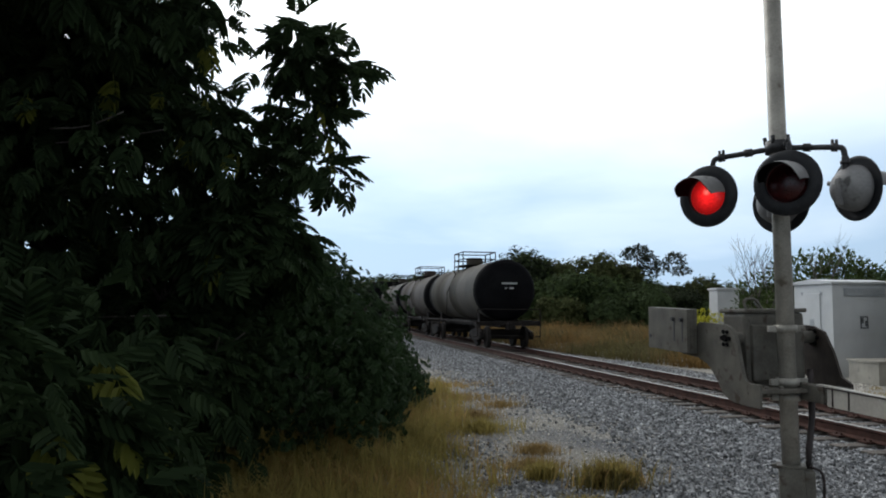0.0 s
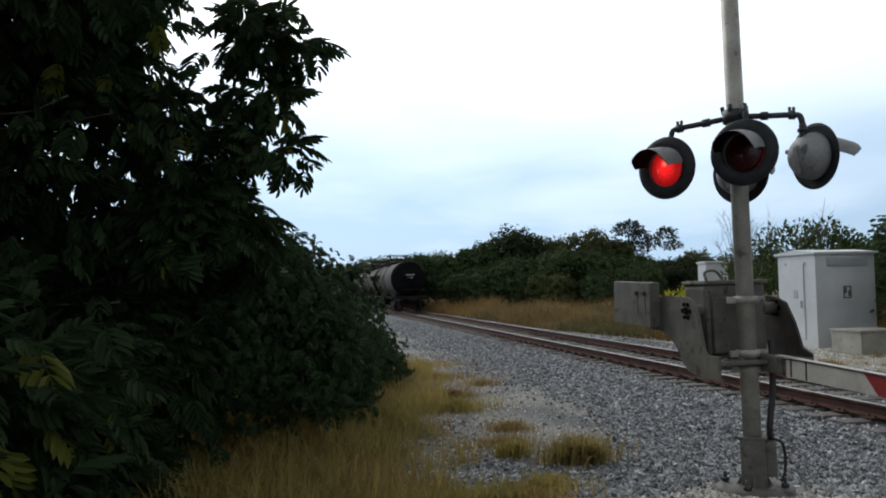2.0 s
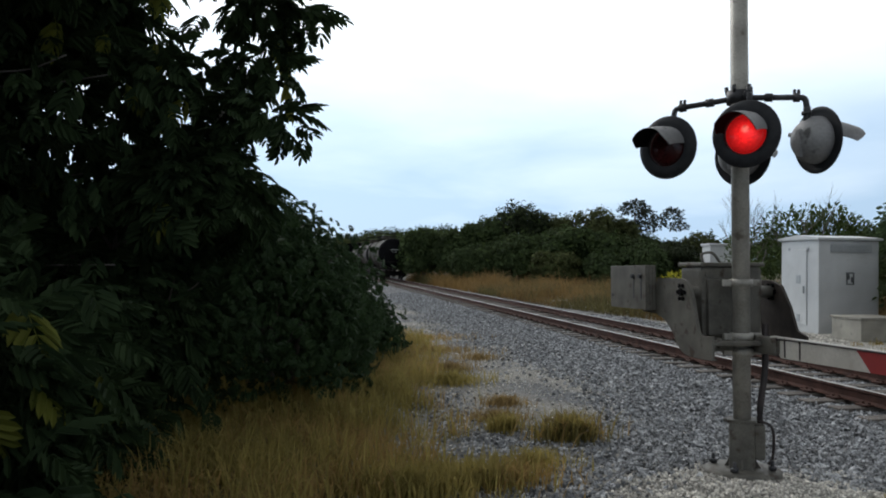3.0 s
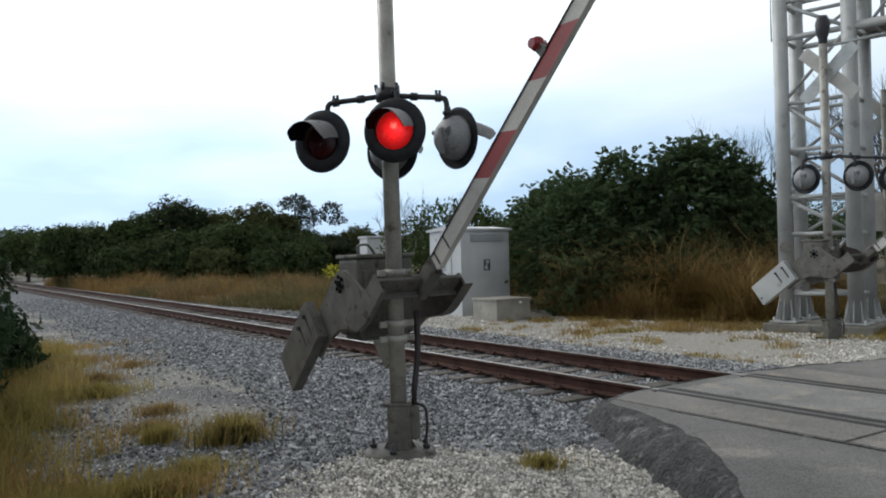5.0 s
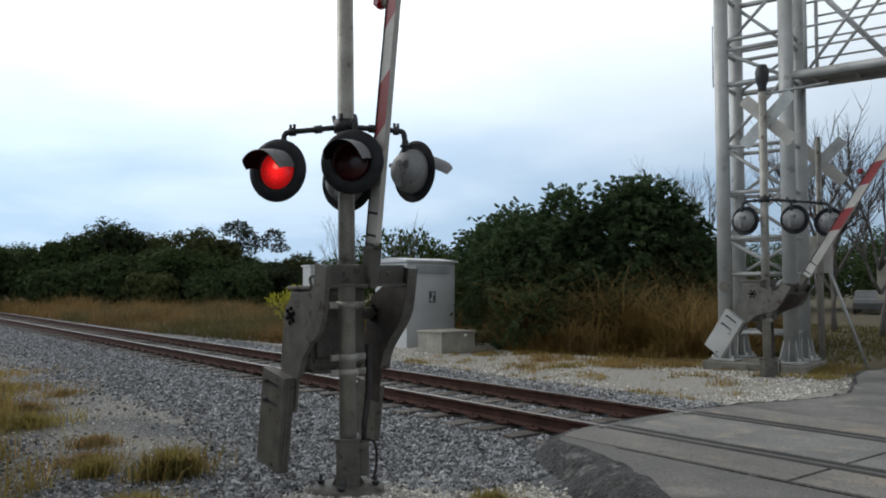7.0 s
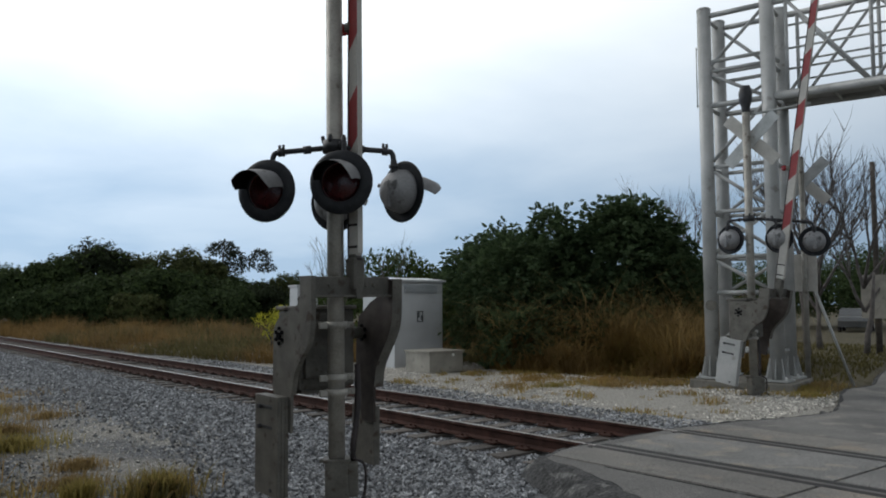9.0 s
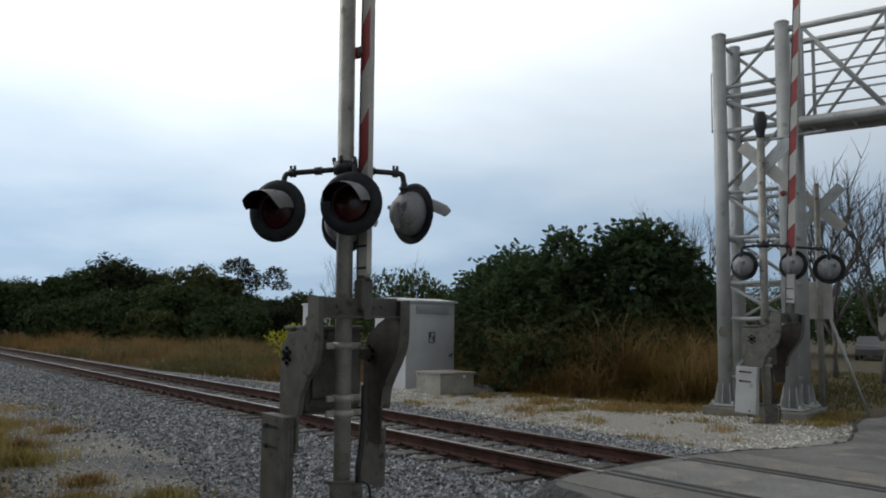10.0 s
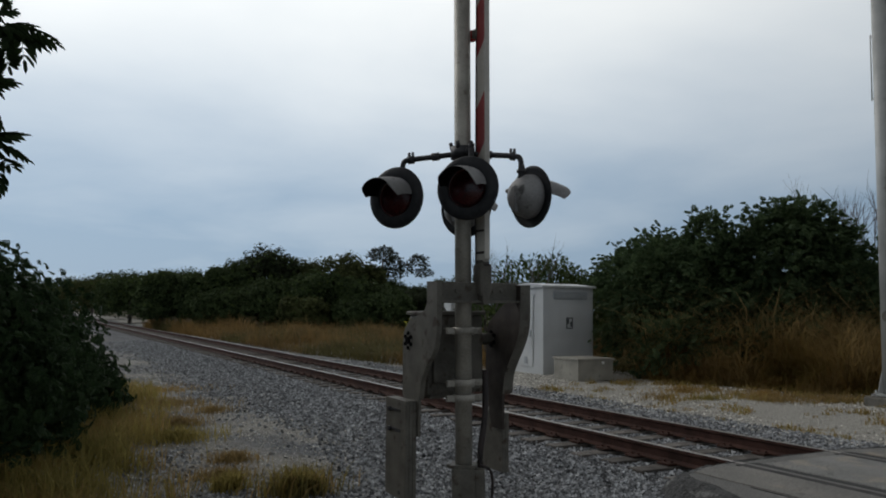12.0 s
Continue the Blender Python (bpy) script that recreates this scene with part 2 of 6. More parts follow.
CONCRETE = mat("grey_concrete", (0.24, 0.228, 0.20), (0.35, 0.33, 0.285), 0.85, 0, 3, 60, 0.3, spot=(0.22, 0.21, 0.19))
FOOTING = mat("dirt_stained_concrete", (0.15, 0.14, 0.12), (0.25, 0.235, 0.205), 0.9, 0, 3, 50, 0.4, spot=(0.11, 0.10, 0.085), spot_at=0.55)
RAIL = mat("rusty_rail_web", (0.034, 0.017, 0.013), (0.074, 0.036, 0.028), 0.85, 0.0, 5, 60, 0.25, spec=0.2)
RAIL_TOP = mat("worn_rail_head", (0.25, 0.225, 0.21), (0.38, 0.35, 0.33), 0.35, 0.8, 3, 50, 0.05)
TIE = mat("weathered_timber_tie", (0.060, 0.051, 0.045), (0.155, 0.138, 0.122), 0.9, 0, 5, 60, 0.5, 0.01, var=0.25)
ASPHALT = mat("worn_grey_asphalt", (0.118, 0.115, 0.110), (0.205, 0.198, 0.186), 0.9, 0, 0.9, 75, 1.0, 0.02, spot=(0.25, 0.235, 0.21), spot_at=0.55, space="World", grit=0.35, cracks=0.55)
ASPHALT_DARK = mat("dark_broken_asphalt_edge", (0.030, 0.030, 0.031), (0.072, 0.072, 0.071), 0.95, 0, 3.5, 34, 1.0, 0.05, spot=(0.15, 0.15, 0.145), spot_at=0.56, space="World", grit=0.5)
PANEL = mat("crossing_panel_concrete", (0.15, 0.148, 0.143), (0.22, 0.215, 0.205), 0.85, 0, 1.5, 70, 0.3, 0.005, spot=(0.26, 0.235, 0.20), spot_at=0.54, var=0.06, space="World", grit=0.3, cracks=0.8)
RAIL_ROAD = mat("dull_rail_in_road", (0.07, 0.065, 0.06), (0.13, 0.12, 0.112), 0.5, 0.4, 3, 50, 0.05)
PANEL_TAN = mat("tan_crossing_panel", (0.155, 0.148, 0.138), (0.235, 0.222, 0.20), 0.9, 0, 1.2, 70, 0.6, 0.012, spot=(0.27, 0.232, 0.19), spot_at=0.54, var=0.06, space="World", grit=0.3, cracks=0.8)
GROOVE = mat("flangeway_groove_shade", (0.012, 0.012, 0.013), (0.032, 0.03, 0.029), 0.8, 0, 6, 60, 0.3)
TANK_GREY = mat("dusty_grey_tank_paint", (0.027, 0.024, 0.019), (0.058, 0.052, 0.041), 0.7, 0.0, 0.9, 20, 0.05, spot=(0.03, 0.028, 0.025), spot_at=0.57, spec=0.2)
TANK_BROWN = mat("dusty_brown_tank_paint", (0.026, 0.020, 0.017), (0.056, 0.045, 0.038), 0.7, 0.0, 0.9, 20, 0.05, spot=(0.02, 0.017, 0.015), spot_at=0.57, spec=0.2)
TANK_BLACK = mat("black_tank_paint", (0.004, 0.004, 0.005), (0.010, 0.010, 0.011), 0.85, 0.0, 1.2, 20, 0.05, spec=0.03)
CAR_DARK = mat("dark_underframe", (0.010, 0.009, 0.009), (0.026, 0.022, 0.02), 0.8, 0.0, 3, 30, 0.1, spec=0.1)
CAR_BLUE = mat("faded_blue_car_paint", (0.03, 0.045, 0.075), (0.06, 0.08, 0.115), 0.6, 0, 1, 20, 0.05)
CAR_ORANGE = mat("faded_orange_car_paint", (0.22, 0.09, 0.03), (0.30, 0.14, 0.05), 0.6, 0, 1, 20, 0.05)
CAR_SILVER = mat("silver_car_paint", (0.12, 0.125, 0.13), (0.16, 0.165, 0.17), 0.3, 0.5, 2, 30, 0.0)
BARK = mat("grey_brown_bark", (0.05, 0.042, 0.035), (0.11, 0.095, 0.08), 0.9, 0, 6, 40, 0.6, 0.02)
PALE_TWIG = mat("bare_pale_twig", (0.085, 0.075, 0.07), (0.165, 0.148, 0.138), 0.9, 0, 6, 40, 0.3)
LEAF_NEAR = leaf_mat("dark_pepper_leaf", (0.012, 0.023, 0.010), (0.042, 0.068, 0.028), 0.22, 0.8)
LEAF_YELLOW = leaf_mat("yellowing_leaf", (0.10, 0.12, 0.025), (0.20, 0.21, 0.04), 0.35)
LEAF_BUSH = leaf_mat("dull_green_bush_leaf", (0.018, 0.036, 0.015), (0.052, 0.088, 0.036), 0.26)
LEAF_SHRUB = leaf_mat("deep_green_shrub_leaf", (0.034, 0.060, 0.028), (0.125, 0.175, 0.082), 0.40)
LEAF_WOOD = leaf_mat("woodland_leaf", (0.024, 0.038, 0.015), (0.076, 0.108, 0.042), 0.25, 0.8)
LEAF_WOOD_OLIVE = leaf_mat("olive_woodland_leaf", (0.038, 0.046, 0.017), (0.104, 0.118, 0.045), 0.25, 0.8)
LEAF_WOOD_DARK = leaf_mat("brownish_dark_woodland_leaf", (0.016, 0.022, 0.011), (0.042, 0.054, 0.026), 0.2, 0.8)
GRASS_OLIVE = leaf_mat("olive_brown_meadow_grass", (0.075, 0.07, 0.03), (0.18, 0.155, 0.065), 0.4, 0.8)
# also paints the lit tops of the wood trees; plain leaf colour on the shrub
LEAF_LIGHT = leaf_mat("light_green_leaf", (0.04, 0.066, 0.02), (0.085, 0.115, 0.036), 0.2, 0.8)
LEAF_GUM = leaf_mat("dark_sparse_crown_leaf", (0.016, 0.022, 0.014), (0.034, 0.044, 0.026), 0.15)
FLOWER = leaf_mat("yellow_green_flower", (0.27, 0.28, 0.03), (0.55, 0.52, 0.06), 0.3)
GRASS_GOLD = leaf_mat("dry_golden_grass", (0.23, 0.155, 0.06), (0.48, 0.33, 0.13), 0.58, 0.8)
GRASS_BROWN = leaf_mat("dry_brown_grass", (0.19, 0.135, 0.06), (0.42, 0.30, 0.135), 0.6, 0.8)
GRASS_DUN = leaf_mat("dun_brown_meadow_grass", (0.12, 0.085, 0.04), (0.27, 0.185, 0.085), 0.42, 0.8)
GRASS_MEADOW = leaf_mat("dull_golden_meadow_grass", (0.14, 0.092, 0.036), (0.32, 0.205, 0.078), 0.42, 0.8)
GRASS_GREEN = leaf_mat("yellow_green_grass", (0.185, 0.16, 0.05), (0.43, 0.345, 0.115), 0.55, 0.8)
STONE = mat("ballast_stone", (0.098, 0.103, 0.112), (0.405, 0.413, 0.425), 0.9, 0, 9, 50, 0.3, 0.01, var=-0.8, space="World")
STONE_PALE = mat("pale_limestone_chip", (0.38, 0.36, 0.325), (0.68, 0.65, 0.595), 0.9, 0, 9, 50, 0.3, 0.01, var=-0.6, space="World")


# ---- builders ----
def part(name, bm, material, parent=None, label=""):
    """Links a bmesh as one mesh object under a thing or a part."""
    me = bpy.data.meshes.new(name)
    bm.normal_update()
    bm.to_mesh(me)
    bm.free()
    for m in (material if isinstance(material, (list, tuple)) else [material]):
        me.materials.append(m)
    ob = new(name, me)
    ob.parent = parent
    if label:
        ob["label"] = label
    return ob


def thing(name, m, label, category, group="", kind=""):
    ob = new(name)
    ob.matrix_world = m
    return tagged(ob, label, category, group, kind)


def raw(name, verts, faces, material, parent=None, smooth=False):
    """Links arrays of corners and faces as one mesh."""
    me = bpy.data.meshes.new(name)
    me.from_pydata(np.asarray(verts).tolist(), [], faces if isinstance(faces, list) else faces.tolist())
    for m in (material if isinstance(material, (list, tuple)) else [material]):
        me.materials.append(m)
    if smooth:
        me.shade_smooth()
    ob = new(name, me)
    ob.parent = parent
    return ob


def B():
    return bmesh.new()


def box(bm, c, s, m=None, bevel=0.0, index=0):
    r = bmesh.ops.create_cube(bm, size=1.0, matrix=(m or Matrix()) @ Matrix.Translation(c) @ Matrix.Diagonal((*s, 1)))
    fs = {f for v in r["verts"] for f in v.link_faces}
    for f in fs:
        f.material_index = index
    if bevel:
        es = list({e for v in r["verts"] for e in v.link_edges})
        for f in bmesh.ops.bevel(bm, geom=es, offset=bevel, segments=2, affect="EDGES", profile=0.6)["faces"]:
            f.material_index = index
    return bm


def tube(bm, p, q, r, seg=12, r2=None, index=0):
    p, q = Vector(p), Vector(q)
    d = q - p
    m = Matrix.Translation((p + q) / 2) @ d.to_track_quat("Z", "Y").to_matrix().to_4x4()
    out = bmesh.ops.create_cone(bm, cap_ends=True, segments=seg, radius1=r, radius2=r if r2 is None else r2, depth=d.length, matrix=m)
    for f in {f for v in out["verts"] for f in v.link_faces}:
        f.material_index = index
        f.smooth = len(f.verts) == 4
    return bm


def pipe(bm, pts, r, seg=8):
    """A bent pipe through points, one skin."""
    pts = [Vector(p) for p in pts]
    rings = []
    for i, p in enumerate(pts):
        d = (pts[min(i + 1, len(pts) - 1)] - pts[max(i - 1, 0)]).normalized()
        q = d.to_track_quat("Z", "Y")
        rr = r[i] if isinstance(r, (list, tuple)) else r
        rings.append([bm.verts.new(p + q @ Vector((rr * math.cos(a), rr * math.sin(a), 0))) for a in (2 * math.pi * k / seg for k in range(seg))])
    for a, b in zip(rings, rings[1:]):
        for k in range(seg):
            f = bm.faces.new((a[k], a[(k + 1) % seg], b[(k + 1) % seg], b[k]))
            f.smooth = True
    bm.faces.new(rings[0][::-1]); bm.faces.new(rings[-1])
    return bm


def smooth_path(pts, n=6):
    """Points of a Catmull-Rom curve."""
    P = [Vector(p) for p in pts]
    P = [2 * P[0] - P[1]] + P + [2 * P[-1] - P[-2]]
    out = []
    for i in range(1, len(P) - 2):
        for k in range(n):
            t = k / n
            a, b, c, d = P[i - 1], P[i], P[i + 1], P[i + 2]
            out.append(0.5 * ((2 * b) + (c - a) * t + (2 * a - 5 * b + 4 * c - d) * t * t + (3 * b - a - 3 * c + d) * t ** 3))
    return out + [P[-2]]


def lathe(bm, profile, m=None, seg=32, a0=0.0, a1=2 * math.pi, index=0):
    """Turns (radius, height) pairs round z."""
    m = m or Matrix()
    full = abs(a1 - a0 - 2 * math.pi) < 1e-6
    n = seg if full else seg + 1
    rings = []
    for k in range(n):
        a = a0 + (a1 - a0) * k / seg
        rings.append([bm.verts.new(m @ Vector((r * math.cos(a), r * math.sin(a), z))) for r, z in profile])
    for k in range(seg):
        p, q = rings[k], rings[(k + 1) % n]
        for i in range(len(profile) - 1):
            f = bm.faces.new((p[i], q[i], q[i + 1], p[i + 1]))
            f.smooth, f.material_index = True, index
    bmesh.ops.remove_doubles(bm, verts=bm.verts[:], dist=1e-5)
    return bm


def plate(bm, pts, t, m=None, index=0, bevel=0.0):
    """A flat outline in xz, t thick along y."""
    m = m or Matrix()
    front = [bm.verts.new(m @ Vector((x, -t / 2, z))) for x, z in pts]
    back = [bm.verts.new(m @ Vector((x, t / 2, z))) for x, z in pts]
    fs = [bm.faces.new(front), bm.faces.new(back[::-1])]
    n = len(pts)
    for i in range(n):
        fs.append(bm.faces.new((front[i], back[i], back[(i + 1) % n], front[(i + 1) % n])))
    for f in fs:
        f.material_index = index
    bmesh.ops.recalc_face_normals(bm, faces=fs)
    if bevel:
        es = [e for e in {e for f in fs[:2] for e in f.edges}]
        bmesh.ops.bevel(bm, geom=es, offset=bevel, segments=2, affect="EDGES")
    return bm


rng = np.random.default_rng(7)


def turns(fwd, up, roll=None):
    """Rotation matrices whose x axis is fwd and whose z axis leans to up, rolled about x."""
    f = fwd / np.linalg.norm(fwd, axis=1, keepdims=True)
    s = np.cross(up, f)
    s /= np.linalg.norm(s, axis=1, keepdims=True) + 1e-9
    u = np.cross(f, s)
    if roll is not None:
        c, d = np.cos(roll)[:, None], np.sin(roll)[:, None]
        s, u = c * s + d * u, c * u - d * s
    return np.stack([f, s, u], axis=2)


def scatter(tv, tf, rot, pos, size):
    """Many copies of one small shape, as arrays."""
    n, k = len(pos), len(tv)
    v = np.einsum("nij,kj->nki", rot, tv) * size[:, None, None] + pos[:, None, :]
    f = np.asarray(tf)[None] + (np.arange(n) * k)[:, None, None]
    return v.reshape(-1, 3), f.reshape(-1, f.shape[2])


# one leaf: two bent quads along x, 1 long
LEAF_V = np.array([(0, 0, 0), (0.35, -0.17, 0.05), (0.5, 0, 0.0), (0.35, 0.17, 0.05), (1, 0, -0.12), (0.72, -0.13, 0.0), (0.72, 0.13, 0.0)])
LEAF_F = np.array([(0, 1, 2, 3), (2, 1, 5, 4), (2, 4, 6, 3)])

# one blunt, rounded leaflet and one small plain leaf for distant crowns
BLUNT_V = np.array([(0, 0, 0), (0.3, -0.2, 0.05), (0.8, -0.2, 0.0), (1.0, 0, -0.1), (0.8, 0.2, 0.0), (0.3, 0.2, 0.05)])
BLUNT_F = np.array([(0, 1, 2, 3), (0, 3, 4, 5)])
SMALL_V = np.array([(0, 0, 0), (0.5, -0.3, 0.08), (1, 0, -0.05), (0.5, 0.3, 0.08)])
SMALL_F = np.array([(0, 1, 2, 3)])


def frond(pairs, droop, lead=0.42, wide=0.9, leaf=SMALL_V, faces=SMALL_F):
    """A feathered leaf: pairs of leaflets along a bent stalk, 1 long."""
    V, F = [], []
    for i in range(pairs * 2 + 1):
        last = i == pairs * 2
        k, side = i // 2, (-1 if i % 2 else 1)
        s = 0.22 + 0.78 * (k + (0 if last else 0.4)) / pairs if not last else 1.0
        base = np.array([s * 0.85, 0, -droop * s * s])
        a = 0.0 if last else side * math.radians(62 - 18 * s)
        ln = lead * (0.75 + 0.5 * math.sin(math.pi * min(s, 0.95)))
        c, d = math.cos(a), math.sin(a)
        lv = leaf * np.array([ln, ln * wide, ln])
        lv = np.stack([lv[:, 0] * c - lv[:, 1] * d, lv[:, 0] * d + lv[:, 1] * c, lv[:, 2] - 0.55 * lv[:, 0] ** 2 / ln - droop * 0.3 * lv[:, 0]], axis=1)
        F += (faces + len(V) * len(leaf)).tolist()
        V.append(lv + base)
    n = len(V) * len(leaf)
    V = np.concatenate(V)
    st = np.array([(0, -0.012, 0), (0, 0.012, 0), (0.5, 0.01, -droop * 0.3), (0.5, -0.01, -droop * 0.3), (0.88, 0.006, -droop), (0.88, -0.006, -droop)])
    F += [[n, n + 1, n + 2, n + 3], [n + 3, n + 2, n + 4, n + 5]]
    return np.concatenate([V, st]), np.array(F)


def cloud(blobs, n, inner=0.55, noise_amp=0.25, freq=1.1, low=-0.6):
    """Points in the skins of ellipsoids (centre, radii), and their outward ways; weights by surface."""
    w = np.array([(r[0] * r[1] + r[1] * r[2] + r[0] * r[2]) for _, r in blobs])
    cnt = rng.multinomial(n, w / w.sum())
    P, D = [], []
    for (c, r), k in zip(blobs, cnt):
        d = rng.normal(size=(k * 2, 3))
        d /= np.linalg.norm(d, axis=1, keepdims=True)
        d = d[d[:, 2] > low][:k]
        bump = np.array([noise.noise(Vector((x * freq * 2.3 + c[0], y * freq * 2.3 + c[1], z * freq * 2.3 + c[2]))) for x, y, z in d])
        rad = (inner + (1 - inner) * rng.random(len(d)) ** 0.5) * (1 + noise_amp * bump)
        P.append(np.array(c) + d * np.array(r) * rad[:, None])
        D.append(d)
    return np.concatenate(P), np.concatenate(D)


def foliage(name, blobs, n, size, material, parent, template=(LEAF_V, LEAF_F), droop=0.4, spread=0.7, floor=-0.25, skin=False, **kw):
    """A crown: leaves or fronds set all over and inside the blobs, uneven at the skin."""
    P, D = cloud(blobs, n, **kw)
    keep = P[:, 2] > floor
    P, D = P[keep], D[keep]
    f = D + rng.normal(scale=spread, size=D.shape) + np.array([0, 0, -droop])
    up = np.tile(np.array([[0, 0, 1.0]]), (len(P), 1)) + rng.normal(scale=0.35, size=P.shape)
    if skin:
        up = D + np.array([0, 0, 0.35]) + rng.normal(scale=0.45, size=P.shape)
        f = np.cross(up, rng.normal(size=P.shape)) + np.array([0, 0, -droop])
    s = size * rng.uniform(0.65, 1.3, len(P))
    v, fc = scatter(template[0], template[1], turns(f, up), P, s)
    return raw(name, v, fc, material, parent)


def blades(name, P, height, material, parent=None, lean=0.35, width=0.012, bend=0.4):
    """Grass: narrow bent blades standing at the points."""
    n = len(P)
    h = height * rng.uniform(0.55, 1.25, n)
    a = rng.uniform(0, 2 * math.pi, n)
    l = rng.uniform(0.1, 1, n) * lean
    d = np.stack([np.cos(a), np.sin(a), np.zeros(n)], 1)
    s = np.stack([-np.sin(a), np.cos(a), np.zeros(n)], 1) * (width * rng.uniform(0.6, 1.3, n))[:, None]
    z = np.array([0, 0, 1.0])
    m1 = P + d * (l * h * 0.35)[:, None] + z * (h * 0.55)[:, None]
    tip = P + d * (l * h * (0.8 + bend))[:, None] + z * (h * (1 - 0.25 * l))[:, None]
    v = np.stack([P - s, P + s, m1 + s * 0.8, m1 - s * 0.8, tip], 1).reshape(-1, 3)
    o = (np.arange(n) * 5)[:, None]
    f = np.concatenate([o + np.array([[0, 1, 2, 3]]), o + np.array([[3, 2, 4, 4]])], 0)
    faces = [x[:4] if x[3] != x[2] else x[:3] for x in f.tolist()]
    return raw(name, v, faces, material, parent)


def limbs(bm, base, top, r, forks, depth=2, seed=1, spread=0.5):
    """A trunk with forking, tapered limbs."""
    rr = random.Random(seed)

    def grow(p, d, length, rad, level):
        pts, q = [p], p
        for i in range(4):
            d = (d + Vector((rr.uniform(-1, 1), rr.uniform(-1, 1), rr.uniform(-0.4, 0.8))) * 0.18).normalized()
            q = q + d * length / 4
            pts.append(q)
        pipe(bm, pts, [rad * (1 - 0.16 * i) for i in range(5)], 7 if level == 0 else 5)
        if level < depth:
            for k in range(forks):
                j = rr.choice((2, 3, 4))
                side = Vector((rr.uniform(-1, 1), rr.uniform(-1, 1), rr.uniform(0.0, 0.9)))
                grow(pts[j], (d + side * spread * 1.6).normalized(), length * rr.uniform(0.5, 0.75), rad * 0.5, level + 1)
    d = Vector(top) - Vector(base)
    grow(Vector(base), d.normalized(), d.length, r, 0)
    return bm


# ---- ground, track, road ----
ROAD_EDGE = [(60, 16), (30, 7.5), (14, 2.7), (9.4, 1.15), (8.2, 1.1), (6.2, 0.3), (5.2, -0.1), (4.4, -0.25), (3.4, -0.1), (2.6, 0.1), (1.6, 0.25), (0.0, 0.2), (-0.62, 0.12), (-0.95, -0.12), (-1.1, -0.7), (-1.38, -1.3),
             (-1.75, -1.9), (-2.45, -2.65), (-3.6, -3.75), (-5.0, -5.0), (-8.5, -7.9), (-16, -13.5), (-60, -44)]
ROAD_BACK = [(-60, -60), (-16, -24), (-7, -15.5), (-1.5, -10.2), (2.5, -8.6), (9, -7.2), (30, -1.5), (60, 6)]


def edge_y(x):
    pts = ROAD_EDGE[::-1]
    return np.interp(x, [p[0] for p in pts], [p[1] for p in pts])


def back_y(x):
    return np.interp(x, [p[0] for p in ROAD_BACK], [p[1] for p in ROAD_BACK])


def ground_z(x, y):
    x, y = np.asarray(x, float), np.asarray(y, float)
    prof = np.interp(x, [-60, -9, -5.5, -3.4, -2.3, -1.1, -0.6, -0.15, 0.2, 1.3, 1.65, 2.1, 2.5, 3.6, 5.2, 9, 60],
                     [-0.25, -0.18, -0.22, -0.22, -0.26, -0.22, -0.22, -0.225, -0.215, -0.215, -0.22, -0.205, -0.2, -0.2, -0.1, -0.08, -0.2])
    z = prof + 0.11 * np.exp(-(((x + 3.38) / 1.0) ** 2 + ((y + 0.4) / 1.1) ** 2))
    z = z + 0.025 * np.sin(x * 1.7 + 0.6 * np.sin(y * 0.9)) * np.sin(y * 1.3 + x * 0.4) * ((x < -1.2) | (x > 3))
    return z


